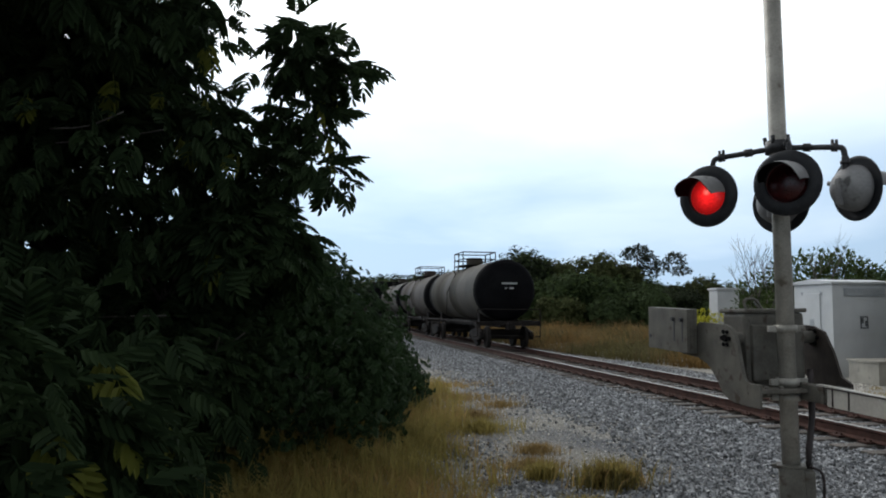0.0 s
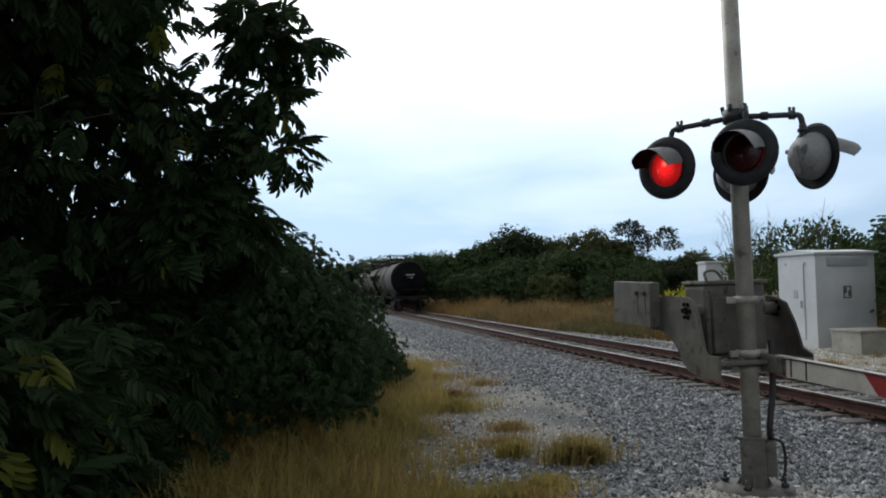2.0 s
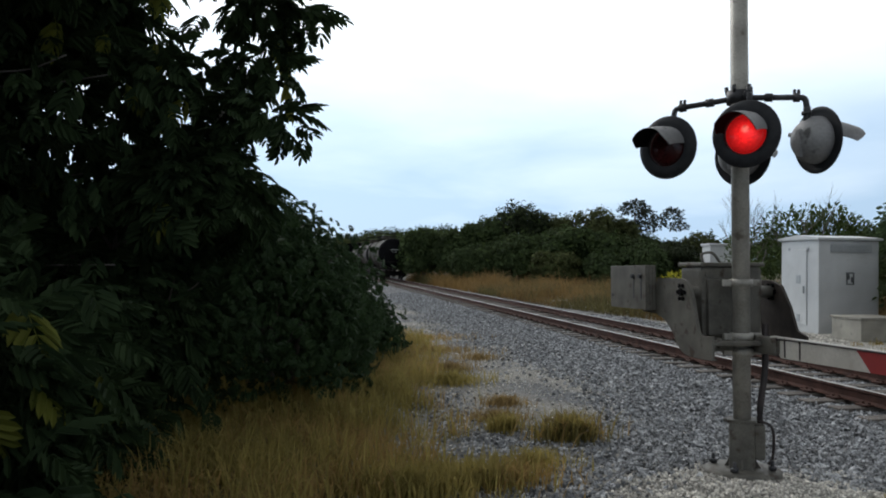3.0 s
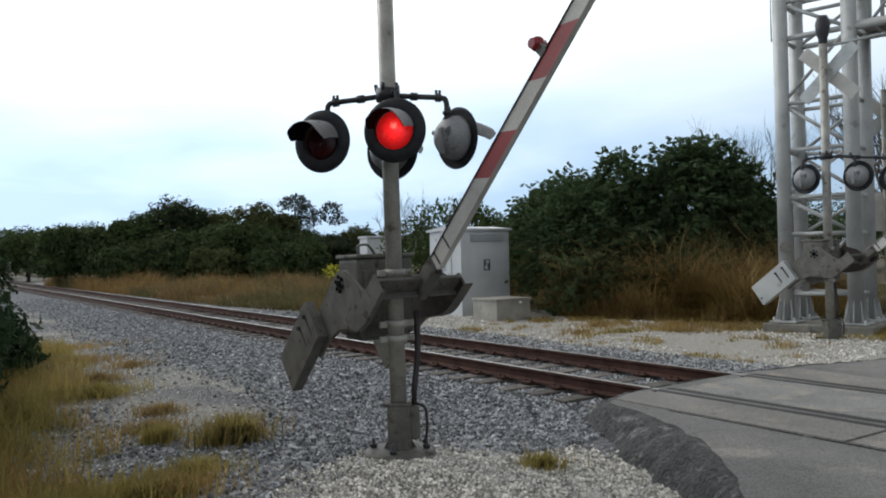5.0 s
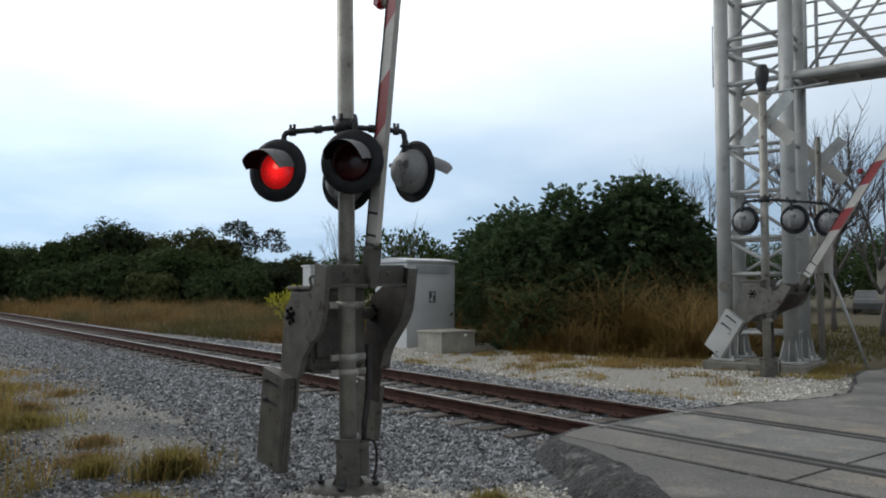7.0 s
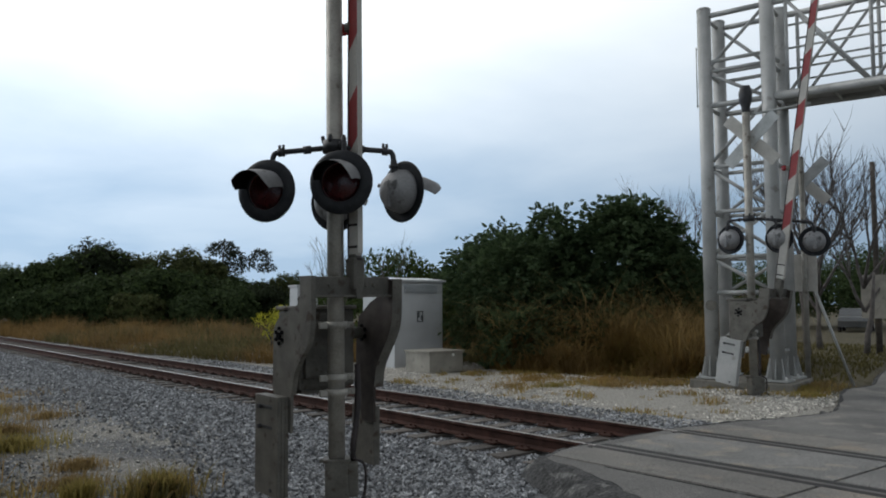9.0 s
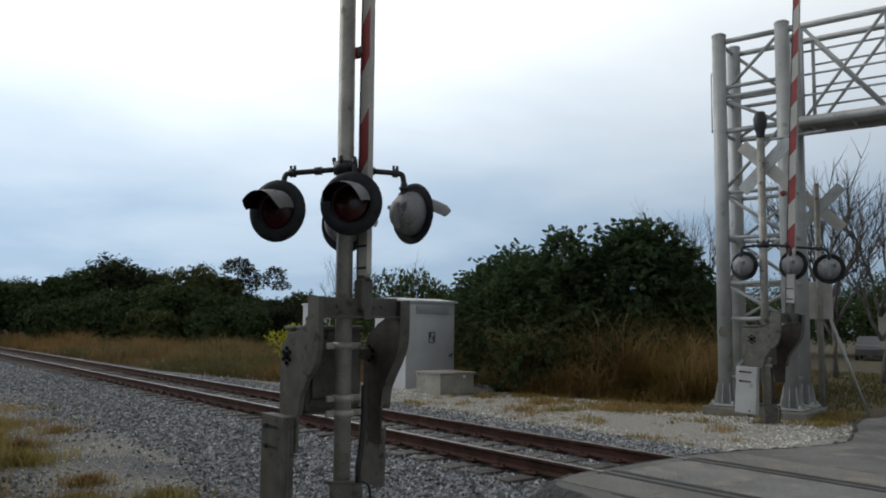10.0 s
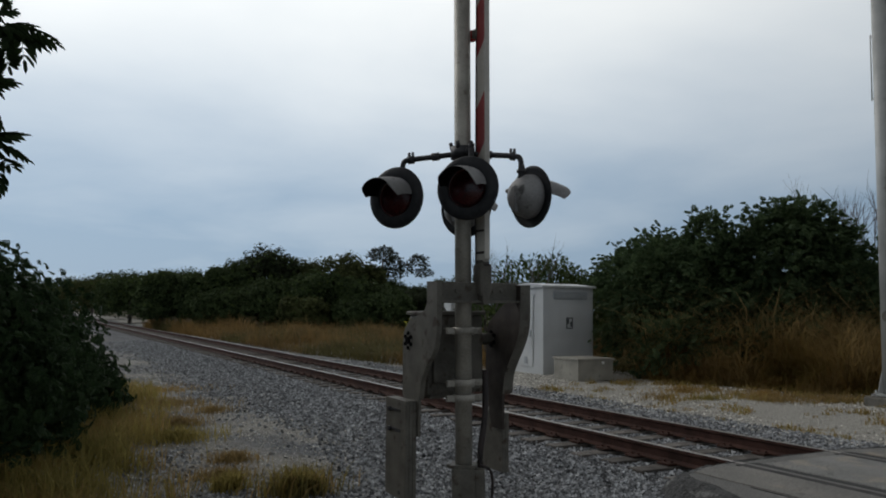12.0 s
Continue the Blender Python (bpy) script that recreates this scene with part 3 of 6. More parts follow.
def make_ground():
    def axis(dense, lo, hi, step, far):
        a = np.arange(lo, hi + 1e-6, step)
        g = np.geomspace(step, far, dense).cumsum()
        return np.concatenate([lo - g[::-1], a, hi + g])
    xs, ys = axis(26, -14, 14, 0.25, 260), axis(26, -14, 40, 0.4, 260)
    X, Y = np.meshgrid(xs, ys)
    Z = ground_z(X, Y)
    Z[(Y < edge_y(X) - 0.1) & (Y > back_y(X))] -= 0.25
    v = np.stack([X, Y, Z], -1).reshape(-1, 3)
    nx = len(xs)
    i, j = np.meshgrid(np.arange(nx - 1), np.arange(len(ys) - 1))
    k = (j * nx + i).reshape(-1)
    f = np.stack([k, k + 1, k + 1 + nx, k + nx], 1)
    m = bpy.data.materials.new("gravel_sand_and_grass_soil")
    m.use_nodes = True
    nt = m.node_tree
    N, L = nt.nodes.new, nt.links.new
    bs = nt.nodes["Principled BSDF"]
    pos = N("ShaderNodeNewGeometry").outputs["Position"]
    sep = N("ShaderNodeSeparateXYZ"); L(pos, sep.inputs[0])
    wob = N("ShaderNodeTexNoise"); wob.inputs["Scale"].default_value, wob.inputs["Detail"].default_value = 0.8, 5
    L(pos, wob.inputs["Vector"])
    off = N("ShaderNodeMath"); off.operation = "MULTIPLY_ADD"; off.inputs[1].default_value, off.inputs[2].default_value = 3.2, -1.6
    L(wob.outputs["Fac"], off.inputs[0])
    xw = N("ShaderNodeMath"); xw.operation = "ADD"; L(sep.outputs["X"], xw.inputs[0]); L(off.outputs[0], xw.inputs[1])
    vor = N("ShaderNodeTexVoronoi"); vor.inputs["Scale"].default_value = 24
    L(pos, vor.inputs["Vector"])
    vsep = N("ShaderNodeSeparateColor"); L(vor.outputs["Color"], vsep.inputs[0])

    def mixc(fac, a, b):
        n = N("ShaderNodeMix"); n.data_type = "RGBA"
        for s, q in ((6, a), (7, b)):
            if isinstance(q, tuple):
                n.inputs[s].default_value = (*q, 1)
            else:
                L(q, n.inputs[s])
        L(fac, n.inputs[0])
        return n.outputs[2]

    def step(src, lo, hi):
        n = N("ShaderNodeMapRange"); n.inputs[1].default_value, n.inputs[2].default_value = lo, hi
        L(src, n.inputs[0])
        return n.outputs[0]
    gravel = mixc(vsep.outputs[0], (0.068, 0.071, 0.077), (0.235, 0.24, 0.25))
    grain = N("ShaderNodeTexVoronoi"); grain.inputs["Scale"].default_value = 70
    L(pos, grain.inputs["Vector"])
    gsep = N("ShaderNodeSeparateColor"); L(grain.outputs["Color"], gsep.inputs[0])
    sand = mixc(gsep.outputs[1], (0.28, 0.265, 0.232), (0.53, 0.505, 0.455))
    path = mixc(gsep.outputs[1], (0.20, 0.19, 0.168), (0.40, 0.38, 0.345))
    soil = mixc(wob.outputs["Fac"], (0.065, 0.055, 0.032), (0.135, 0.115, 0.062))
    patch = N("ShaderNodeTexNoise"); patch.inputs["Scale"].default_value, patch.inputs["Detail"].default_value = 0.55, 6
    L(pos, patch.inputs["Vector"])
    c = mixc(step(patch.outputs["Fac"], 0.42, 0.56), gravel, path)
    c = mixc(step(xw.outputs[0], -1.9, -2.6), gravel, c)
    c = mixc(step(xw.outputs[0], -5.4, -6.4), c, soil)
    c = mixc(step(xw.outputs[0], 2.9, 3.6), c, sand)
    c = mixc(step(xw.outputs[0], 6.6, 7.6), c, soil)
    L(c, bs.inputs["Base Color"])
    bs.inputs["Roughness"].default_value = 0.95
    bp = N("ShaderNodeBump"); bp.inputs["Strength"].default_value, bp.inputs["Distance"].default_value = 1.0, 0.05
    L(vor.outputs["Distance"], bp.inputs["Height"]); L(bp.outputs[0], bs.inputs["Normal"])
    tagged(raw("ground", v, f, m, smooth=True), "gravel, pale sand and dry grassy soil beside the track", "ground", kind="structure")


make_ground()


def outside_road(P, gap=0.0):
    return (P[:, 1] > edge_y(P[:, 0]) + gap) | (P[:, 1] < back_y(P[:, 0]) - gap)


def make_stones():
    """Loose ballast and limestone chips, thickest by the rails."""
    tv = np.array([(1, 0, 0.1), (-0.6, 0.8, -0.1), (-0.5, -0.9, 0.1), (0.15, 0.1, 0.85), (0, 0, -0.75)])
    tf = np.array([(0, 1, 3), (1, 2, 3), (2, 0, 3), (1, 0, 4), (2, 1, 4), (0, 2, 4)])

    def lay(name, n, xr, yr, size, material, label, bias=1.0, keep=None):
        P = np.stack([rng.uniform(*xr, n), yr[0] + (yr[1] - yr[0]) * rng.random(n) ** bias, np.zeros(n)], 1)
        P = P[outside_road(P, 0.12)]
        if material is STONE:
            P = P[np.hypot(P[:, 0] + 3.45, P[:, 1] + 1.0) > 1.3 + rng.normal(scale=0.22, size=len(P))]
        if keep is not None:
            P = P[keep(P)]
        s = size * rng.uniform(0.5, 1.35, len(P))
        P[:, 2] = ground_z(P[:, 0], P[:, 1]) + s * 0.15
        q = rng.normal(size=(len(P), 3))
        v, f = scatter(tv * np.array([1, 0.8, 0.75]), tf, turns(q, rng.normal(size=(len(P), 3))), P, s)
        tagged(raw(name, v, f, material), label, "gravel", kind="stuff")

    def wave(P):
        return np.sin(P[:, 0] * 1.9 + 2 * np.sin(P[:, 1] * 0.35)) + np.sin(P[:, 1] * 1.1 - P[:, 0]) + rng.normal(scale=0.7, size=len(P))
    lay("ballast", 62000, (-4.2, -0.12), (-0.4, 38), 0.037, STONE, "loose grey crushed stone ballast beside the rails", 1.7, lambda P: P[:, 0] > np.interp(P[:, 1], [-1, 2.5, 5, 38], [-3.3, -3.1, -2.7, -2.5]) + 0.2 * wave(P) - np.abs(rng.normal(scale=0.45, size=len(P))))
    lay("ballast", 12000, (0.12, 1.38), (0.2, 18), 0.034, STONE, "grey crushed stone between the rails", 1.6)
    lay("ballast", 15000, (1.62, 3.6), (0.2, 20), 0.034, STONE, "grey crushed stone on the far track shoulder", 1.6)
    lay("limestone_chips", 36000, (-5.4, -1.5), (-3.2, 0.9), 0.022, STONE_PALE, "tan limestone chips in a low mound round the signal base", 1.0, lambda P: np.hypot(P[:, 0] + 3.45, P[:, 1] + 1.0) < 1.45 + 0.16 * wave(P))
    lay("limestone_chips", 15000, (-6.4, -1.9), (-4.5, 16), 0.018, STONE_PALE, "pale limestone chips round the signal base", 1.3, lambda P: wave(P) > -0.9)
    lay("ballast", 16000, (-5.8, -2.6), (-1.5, 4.5), 0.03, STONE, "blue-grey loose stones on the verge", 1.2, lambda P: wave(P) + 0.5 * P[:, 1] < 1.3)
    lay("limestone_chips", 17000, (3.0, 8.4), (0.4, 12), 0.026, STONE_PALE, "pale limestone chips beyond the track", 1.3, lambda P: wave(P) > -0.1)


make_stones()


def make_track():
    track = thing("railway_track", pose(0, 0, 0), "single railway track with rusty rails on timber ties", "railway track", kind="structure")
    prof = [(-0.036, 0.0), (-0.038, -0.03), (-0.012, -0.045), (-0.010, -0.125), (-0.07, -0.15), (-0.07, -0.162), (0.07, -0.162), (0.07, -0.15), (0.010, -0.125), (0.012, -0.045), (0.038, -0.03), (0.036, 0.0)]
    for x in (0.0, 1.505):
        bm = B()
        ys = [-60, -9, 0.2, 10, 30, 80, 200, 420]
        rows = [[bm.verts.new((x + a, y, b)) for a, b in prof] for y in ys]
        for p, q in zip(rows, rows[1:]):
            for k in range(12):
                f = bm.faces.new((p[k], p[(k + 1) % 12], q[(k + 1) % 12], q[k]))
                f.material_index = 1 if k in (11,) else 0
        bmesh.ops.recalc_face_normals(bm, faces=bm.faces[:])
        part("rail", bm, [RAIL, RAIL_TOP], track, "rusty steel rail with a worn bright top")
    tie = B()
    box(tie, (0, 0, -0.09), (2.6, 0.23, 0.18), bevel=0.012)
    me = bpy.data.meshes.new("tie")
    tie.to_mesh(me); tie.free(); me.materials.append(TIE)
    pl = B()
    box(pl, (0, 0, 0), (0.36, 0.19, 0.022), bevel=0.004)
    for sx, sy in ((-0.1, 0.05), (0.1, -0.05), (-0.1, -0.06), (0.1, 0.06)):
        box(pl, (sx, sy, 0.02), (0.022, 0.022, 0.03))
    pm = bpy.data.meshes.new("tie_plate")
    pl.to_mesh(pm); pl.free(); pm.materials.append(RAIL)
    rr = random.Random(4)
    for i in range(130):
        y = 0.55 + i * 0.545
        ob = new("tie", me)
        ob.parent = track
        ob.location = (0.75 + rr.uniform(-0.05, 0.05), y + rr.uniform(-0.02, 0.02), -0.178 + rr.uniform(-0.012, 0.004))
        ob.rotation_euler = (0, 0, rr.uniform(-0.015, 0.015))
        if i < 40:
            for x in (0, 1.505):
                p = new("tie_plate", pm)
                p.parent = track
                p.location = (x, y, -0.155)


make_track()


def make_road():
    road = thing("road", pose(0, 0, 0), "worn grey asphalt road over the level crossing with broken edge", "road", kind="structure")
    top = smooth_path([(*p, 0) for p in ROAD_EDGE], 4)
    back = [(x, y) for x, y in ROAD_BACK]
    bm = B()
    rr = random.Random(9)
    rim, foot = [], []
    n = len(top)
    for i, p in enumerate(top):
        d = (top[min(i + 1, n - 1)] - top[max(i - 1, 0)]).normalized()
        out = Vector((-d.y, d.x, 0))
        if out.dot(Vector((-0.5, 1, 0))) < 0:
            out = -out
        drop = 0.13 + 0.05 * math.exp(-((p.x + 1.2) / 1.5) ** 2)
        w = 0.14 + 0.42 * math.exp(-((p.x + 1.5) ** 2 + (p.y + 1.2) ** 2) / 2.6)
        z0 = -0.004 - 0.05 * min(1, max(0, (-p.x - 2) / 6)) - 0.03 * min(1, max(0, (p.x - 3) / 5))
        jit = rr.uniform(-0.03, 0.03)
        rim.append(Vector((p.x, p.y, z0)) + out * jit)
        foot.append(Vector((p.x, p.y, min(z0 - 0.06, -drop - 0.14))) + out * (w + rr.uniform(-0.05, 0.05)))
    rv = [bm.verts.new(p) for p in rim]
    bv = [bm.verts.new((x, y, -0.03)) for x, y in back]
    f = bm.faces.new(rv + bv)
    bmesh.ops.triangulate(bm, faces=[f])
    for f in bm.faces:
        if f.normal.z < 0:
            f.normal_flip()
    part("carriageway", bm, ASPHALT, road)
    bm = B()
    fine_rim, fine_foot = [], []
    for k in range(n - 1):
        steps = max(1, min(10, int((rim[k + 1] - rim[k]).length / 0.035)))
        for s in range(steps):
            t = s / steps
            fine_rim.append(rim[k].lerp(rim[k + 1], t)); fine_foot.append(foot[k].lerp(foot[k + 1], t))
    n = len(fine_rim)
    rows = []
    for s in range(13):
        t = s / 12
        row = []
        for a, b in zip(fine_rim, fine_foot):
            p = a.lerp(b, t) + Vector((0, 0, 0.075 * math.sin(math.pi * t ** 0.8) - 0.002))
            if 0 < s:
                lump = noise.noise(p * 5.0) * 0.035 + noise.noise(p * 14.0) * 0.022 + noise.noise(p * 37.0) * 0.012
                p = p + Vector((lump * 0.6, lump * 0.6, lump * min(1, 3 * t)))
            row.append(bm.verts.new(p))
        rows.append(row)
    for a, b in zip(rows, rows[1:]):
        for k in range(n - 1):
            g = bm.faces.new((a[k], a[k + 1], b[k + 1], b[k])); g.smooth = False
    bmesh.ops.recalc_face_normals(bm, faces=bm.faces[:])
    part("broken_edge", bm, ASPHALT_DARK, road, "dark crumbling asphalt shoulder")
    # panels, flangeways and rail heads set in the road
    for x0, x1, z in ((-0.80, -0.142, 0.006), (0.165, 1.362, 0.006), (1.67, 2.35, 0.006)):
        y = 0.02
        for i in range(4):
            bm = B()
            box(bm, ((x0 + x1) / 2, y - 1.2, -0.05), (x1 - x0 - 0.012, 2.38, 0.112 + z), bevel=0.008)
            part("crossing_panel", bm, PANEL if 0 < x0 < 1 else PANEL_TAN, road)
            y -= 2.42
    # flangeways are flush strips: the open groove's shade is put into their colour
    for x in (0.0, 1.505):
        for s, w in ((-0.088, 0.10), (0.100, 0.124)):
            bm = B()
            box(bm, (x + s, -4.7, -0.016), (w, 9.6, 0.036))
            part("flangeway", bm, GROOVE, road)
        bm = B()
        box(bm, (x, -4.7, -0.01), (0.07, 9.6, 0.034), bevel=0.006)
        part("rail_head", bm, RAIL_ROAD, road)
    for x in (-0.83, 2.385):
        bm = B()
        box(bm, (x, -5.2, -0.0125), (0.018, 9.0, 0.03))
        part("joint", bm, ASPHALT_DARK, road, "dark tar joint beside the panels")


make_road()


# ---- crossing signals ----
def lamp_head(parent, at, az):
    """Round black backboard with a hooded red lens, housing behind; az: way it faces, degrees from +y to +x."""
    m = Matrix.Translation(at) @ Matrix.Rotation(radians(-az), 4, "Z") @ Matrix.Rotation(radians(-90), 4, "X") @ Matrix.Rotation(radians(180), 4, "Z")
    bm = B()
    R = 0.258
    lathe(bm, [(0.155, 0.0), (0.165, 0.012), (R - 0.03, -0.002), (R - 0.008, -0.012), (R, -0.02), (R - 0.004, -0.026), (R - 0.03, -0.016), (0.165, -0.01), (0.155, -0.012), (0.155, 0.0)], seg=40)
    bmesh.ops.recalc_face_normals(bm, faces=bm.faces[:])
    head = part("backboard", bm, BLACK, parent, "round black backboard of the flashing light")
    head.matrix_local = m
    bm = B()
    lathe(bm, [(0.162, -0.008), (0.185, -0.03), (0.182, -0.06), (0.165, -0.12), (0.125, -0.17), (0.06, -0.195), (0.0, -0.2)], seg=32)
    lathe(bm, [(0.155, -0.01), (0.15, -0.06), (0.10, -0.15), (0.0, -0.16)], seg=24)
    box(bm, (0, -0.03, -0.19), (0.05, 0.22, 0.035), bevel=0.01)
    tube(bm, (0.12, 0.05, -0.13), (0.16, 0.06, -0.15), 0.018)
    part("housing", bm, HOUSING, head, "weathered grey lamp housing")
    bm = B()
    for r, flip in ((0.168, 1), (0.162, -1)):
        pr = []
        for k in range(21):
            a = radians(5 + 170 * k / 20)
            ln = 0.17 + 0.13 * min(1.0, 2.0 * math.sin(a)) ** 0.7
            for j in range(4):
                t = j / 3
                pr.append((r * (1 - 0.10 * t) * math.cos(a), r * (1 - 0.1 * t) * math.sin(a) - 0.03 * t * t, 0.008 + ln * t))
        vs = [bm.verts.new(p) for p in pr]
        for k in range(20):
            for j in range(3):
                q = (vs[k * 4 + j], vs[k * 4 + j + 1], vs[k * 4 + 5 + j], vs[k * 4 + 4 + j])
                f = bm.faces.new(q if flip > 0 else q[::-1]); f.smooth, f.material_index = True, int(flip > 0)
    part("hood", bm, [SOOT, HOUSING], head, "long sun hood, weathered grey outside and black inside")
    bm = B()
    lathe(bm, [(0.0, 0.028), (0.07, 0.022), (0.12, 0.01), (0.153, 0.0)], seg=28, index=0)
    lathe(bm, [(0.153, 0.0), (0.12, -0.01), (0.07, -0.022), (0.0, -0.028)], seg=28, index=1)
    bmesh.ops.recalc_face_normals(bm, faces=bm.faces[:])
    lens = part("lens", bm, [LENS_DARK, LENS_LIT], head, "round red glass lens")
    bm = B()
    pipe(bm, smooth_path([(0, 0.13, -0.12), (0, 0.2, -0.118), (0, 0.25, -0.115)], 4), 0.028, 8)
    tube(bm, (0, 0.19, -0.12), (0, 0.215, -0.12), 0.038, 8)
    part("elbow", bm, IRON, head, "dark cast pipe elbow")
    return lens


LAMP_AT = 2.57


def fold(bm, pts, x0, x1, t):
    """A strip of sheet metal t thick from x0 to x1, following (y, z) points."""
    P = smooth_path([(0, a, b) for a, b in pts], 4)
    n = len(P)
    rows = []
    for k, p in enumerate(P):
        d = (P[min(k + 1, n - 1)] - P[max(k - 1, 0)]).normalized()
        o = Vector((0, -d.z, d.y)) * (t / 2)
        rows.append([bm.verts.new((xx, (p + w).y, (p + w).z)) for xx, w in ((x0, -o), (x1, -o), (x1, o), (x0, o))])
    for a, b in zip(rows, rows[1:]):
        for k in range(4):
            bm.faces.new((a[k], a[(k + 1) % 4], b[(k + 1) % 4], b[k]))
    bm.faces.new(rows[0][::-1]); bm.faces.new(rows[-1])
    bmesh.ops.recalc_face_normals(bm, faces=bm.faces[:])
    return bm


def gate_part(parent, at, arm_len, x_arm, c_arm, weights=2):
    """The swinging gate: two bent side arms with weights, a cross bar and the striped arm. Lowered arm lies along -y."""
    gate = part("gate", B(), GREY, parent, "swinging gate with counterweights and striped arm")
    gate.location = at
    M = Matrix.Rotation(radians(-90), 4, "Z")
    tops = [(0.48, -0.33), (0.31, -0.335), (0.25, -0.29), (0.20, -0.14), (0.15, 0.0), (0.07, 0.085), (-0.03, 0.11)]
    foot = [(-0.46, -0.20), (-0.30, -0.245), (-0.18, -0.33), (-0.06, -0.45), (0.06, -0.50), (0.27, -0.51), (0.48, -0.505)]
    prof = tops + [(-0.22, 0.115), (-0.45, 0.11), (-0.52, 0.04), (-0.76, 0.0), (-0.76, -0.19)] + foot
    inner = [(0.46, -0.34), (0.34, -0.30), (0.26, -0.12), (0.14, 0.05), (0.0, 0.09), (-0.22, 0.10), (-0.45, 0.09), (-0.76, 0.0), (-0.76, -0.17),
             (-0.46, -0.18), (-0.30, -0.21), (-0.18, -0.28), (-0.04, -0.38), (0.12, -0.45), (0.46, -0.46)]
    for x in (-0.34, 0.46):
        bm = B()
        plate(bm, prof if x < 0 else inner, 0.022, Matrix.Translation((x, 0, 0)) @ M)
        # the arm at positive x is a darker brown than the other
        arm = part("side_arm", bm, GREY if x < 0 else ARM_BROWN, gate, "bent grey steel side arm" if x < 0 else "bent dark brown steel side arm")
        for edge, wide in ((tops, 0.018), (foot, 0.03)) if x < 0 else ((inner[9:], 0.085),):
            bm = B()
            fold(bm, [(-a, b) for a, b in edge], x - 0.010, x + wide, 0.008)
            part("flange", bm, GREY, arm, "folded grey edge flange")
        bm = B()
        for k in range(6):
            a = k * math.pi / 3
            tube(bm, (x - 0.024, 0.06 * math.cos(a), 0.06 * math.sin(a)), (x + 0.024, 0.06 * math.cos(a), 0.06 * math.sin(a)), 0.017, 6)
        tube(bm, (x - 0.03, 0, 0), (x + 0.03, 0, 0), 0.03, 16)
        part("pivot_bolts", bm, SOOT, arm, "ring of black bolts round the pivot")
        if x > 0 and weights < 2:
            continue
        bm = B()
        s = -1 if x < 0 else 1
        w, ln, mid = (0.39, 0.79, 0.87) if x < 0 else (0.34, 0.5, 0.88)
        for k in range(3 if x < 0 else 2):
            box(bm, (x + s * (0.03 + 0.033 * k), mid, 0.03), (0.031, ln, w), bevel=0.004)
        e = x + s * (0.098 if x < 0 else 0.065)
        weight = part("counterweight", bm, GREY, gate, "stacked grey steel counterweight plates")
        for yy in (mid - ln / 2 + 0.09, mid - ln / 2 + 0.25):
            bm = B()
            box(bm, (e + s * 0.006, yy, 0.04), (0.02, 0.03, 0.22), bevel=0.006)
            tube(bm, (e, yy, 0.13), (e + s * 0.04, yy, 0.13), 0.02, 6)
            part("strap", bm, IRON, weight, "dark slotted strap")
        bm = B()
        tube(bm, (e, mid + ln / 2 - 0.05, -0.05), (e + s * 0.02, mid + ln / 2 - 0.05, -0.05), 0.018, 6)
        part("bolt", bm, IRON, weight)
    bm = B()
    box(bm, (0.06, -0.395, -0.385), (0.80, 0.165, 0.03), bevel=0.008)
    box(bm, (0.06, -0.32, -0.41), (0.80, 0.02, 0.08), bevel=0.006)
    for sx in (-0.25, -0.12, 0.22, 0.3):
        tube(bm, (sx, -0.41, -0.42), (sx, -0.41, -0.35), 0.018, 6)
    part("cross_bar", bm, GREY, gate, "weathered grey steel cross bar")
    bm = B()
    box(bm, (x_arm, -0.50, c_arm + 0.0), (0.11, 0.26, 0.13), bevel=0.02)
    plate(bm, [(0.30, -0.07), (0.66, -0.05), (0.66, 0.05), (0.30, 0.07)], 0.07, Matrix.Translation((x_arm, 0, c_arm)) @ M, bevel=0.006)
    part("arm_bracket", bm, GREY, gate, "grey cast bracket clamping the arm")
    L = 0.60
    i = 0
    while L < arm_len:
        ln = 0.95 if i == 0 else 0.43
        t0, t1 = 1 - 0.35 * L / arm_len, 1 - 0.35 * (L + ln) / arm_len
        bm = B()
        h0, h1, w = 0.080 * t0, 0.080 * t1, 0.024
        sl = -0.07
        vs = [bm.verts.new((x_arm + sx * w, -(L + (ln if e else 0) + sz * sl), c_arm + sz * (h1 if e else h0))) for e in (0, 1) for sx in (-1, 1) for sz in (-1, 1)]
        for q in ((0, 1, 3, 2), (4, 6, 7, 5), (0, 2, 6, 4), (1, 5, 7, 3), (0, 4, 5, 1), (2, 3, 7, 6)):
            bm.faces.new([vs[k] for k in q])
        bmesh.ops.recalc_face_normals(bm, faces=bm.faces[:])
        bm.normal_update()
        for f in bm.faces:
            f.material_index = int(abs(f.normal.z) > 0.7)
        part("arm_stripe", bm, [RED if i % 2 else WHITE, WHITE], gate, "red reflective arm stripe" if i % 2 else "dirty white reflective arm stripe")
        L += ln
        i += 1
    bm = B()
    for y in (0.62, 0.72, 0.9):
        box(bm, (x_arm, -y, c_arm), (0.05, 0.02, 0.14))
    pipe(bm, smooth_path([(x_arm - 0.03, -0.5, c_arm + 0.05), (x_arm - 0.028, -1.2, c_arm + 0.065), (x_arm - 0.026, -arm_len * 0.95, c_arm + 0.05)], 4), 0.006, 5)
    part("arm_clamp", bm, CABLE, gate, "dark clamps and lamp wire")
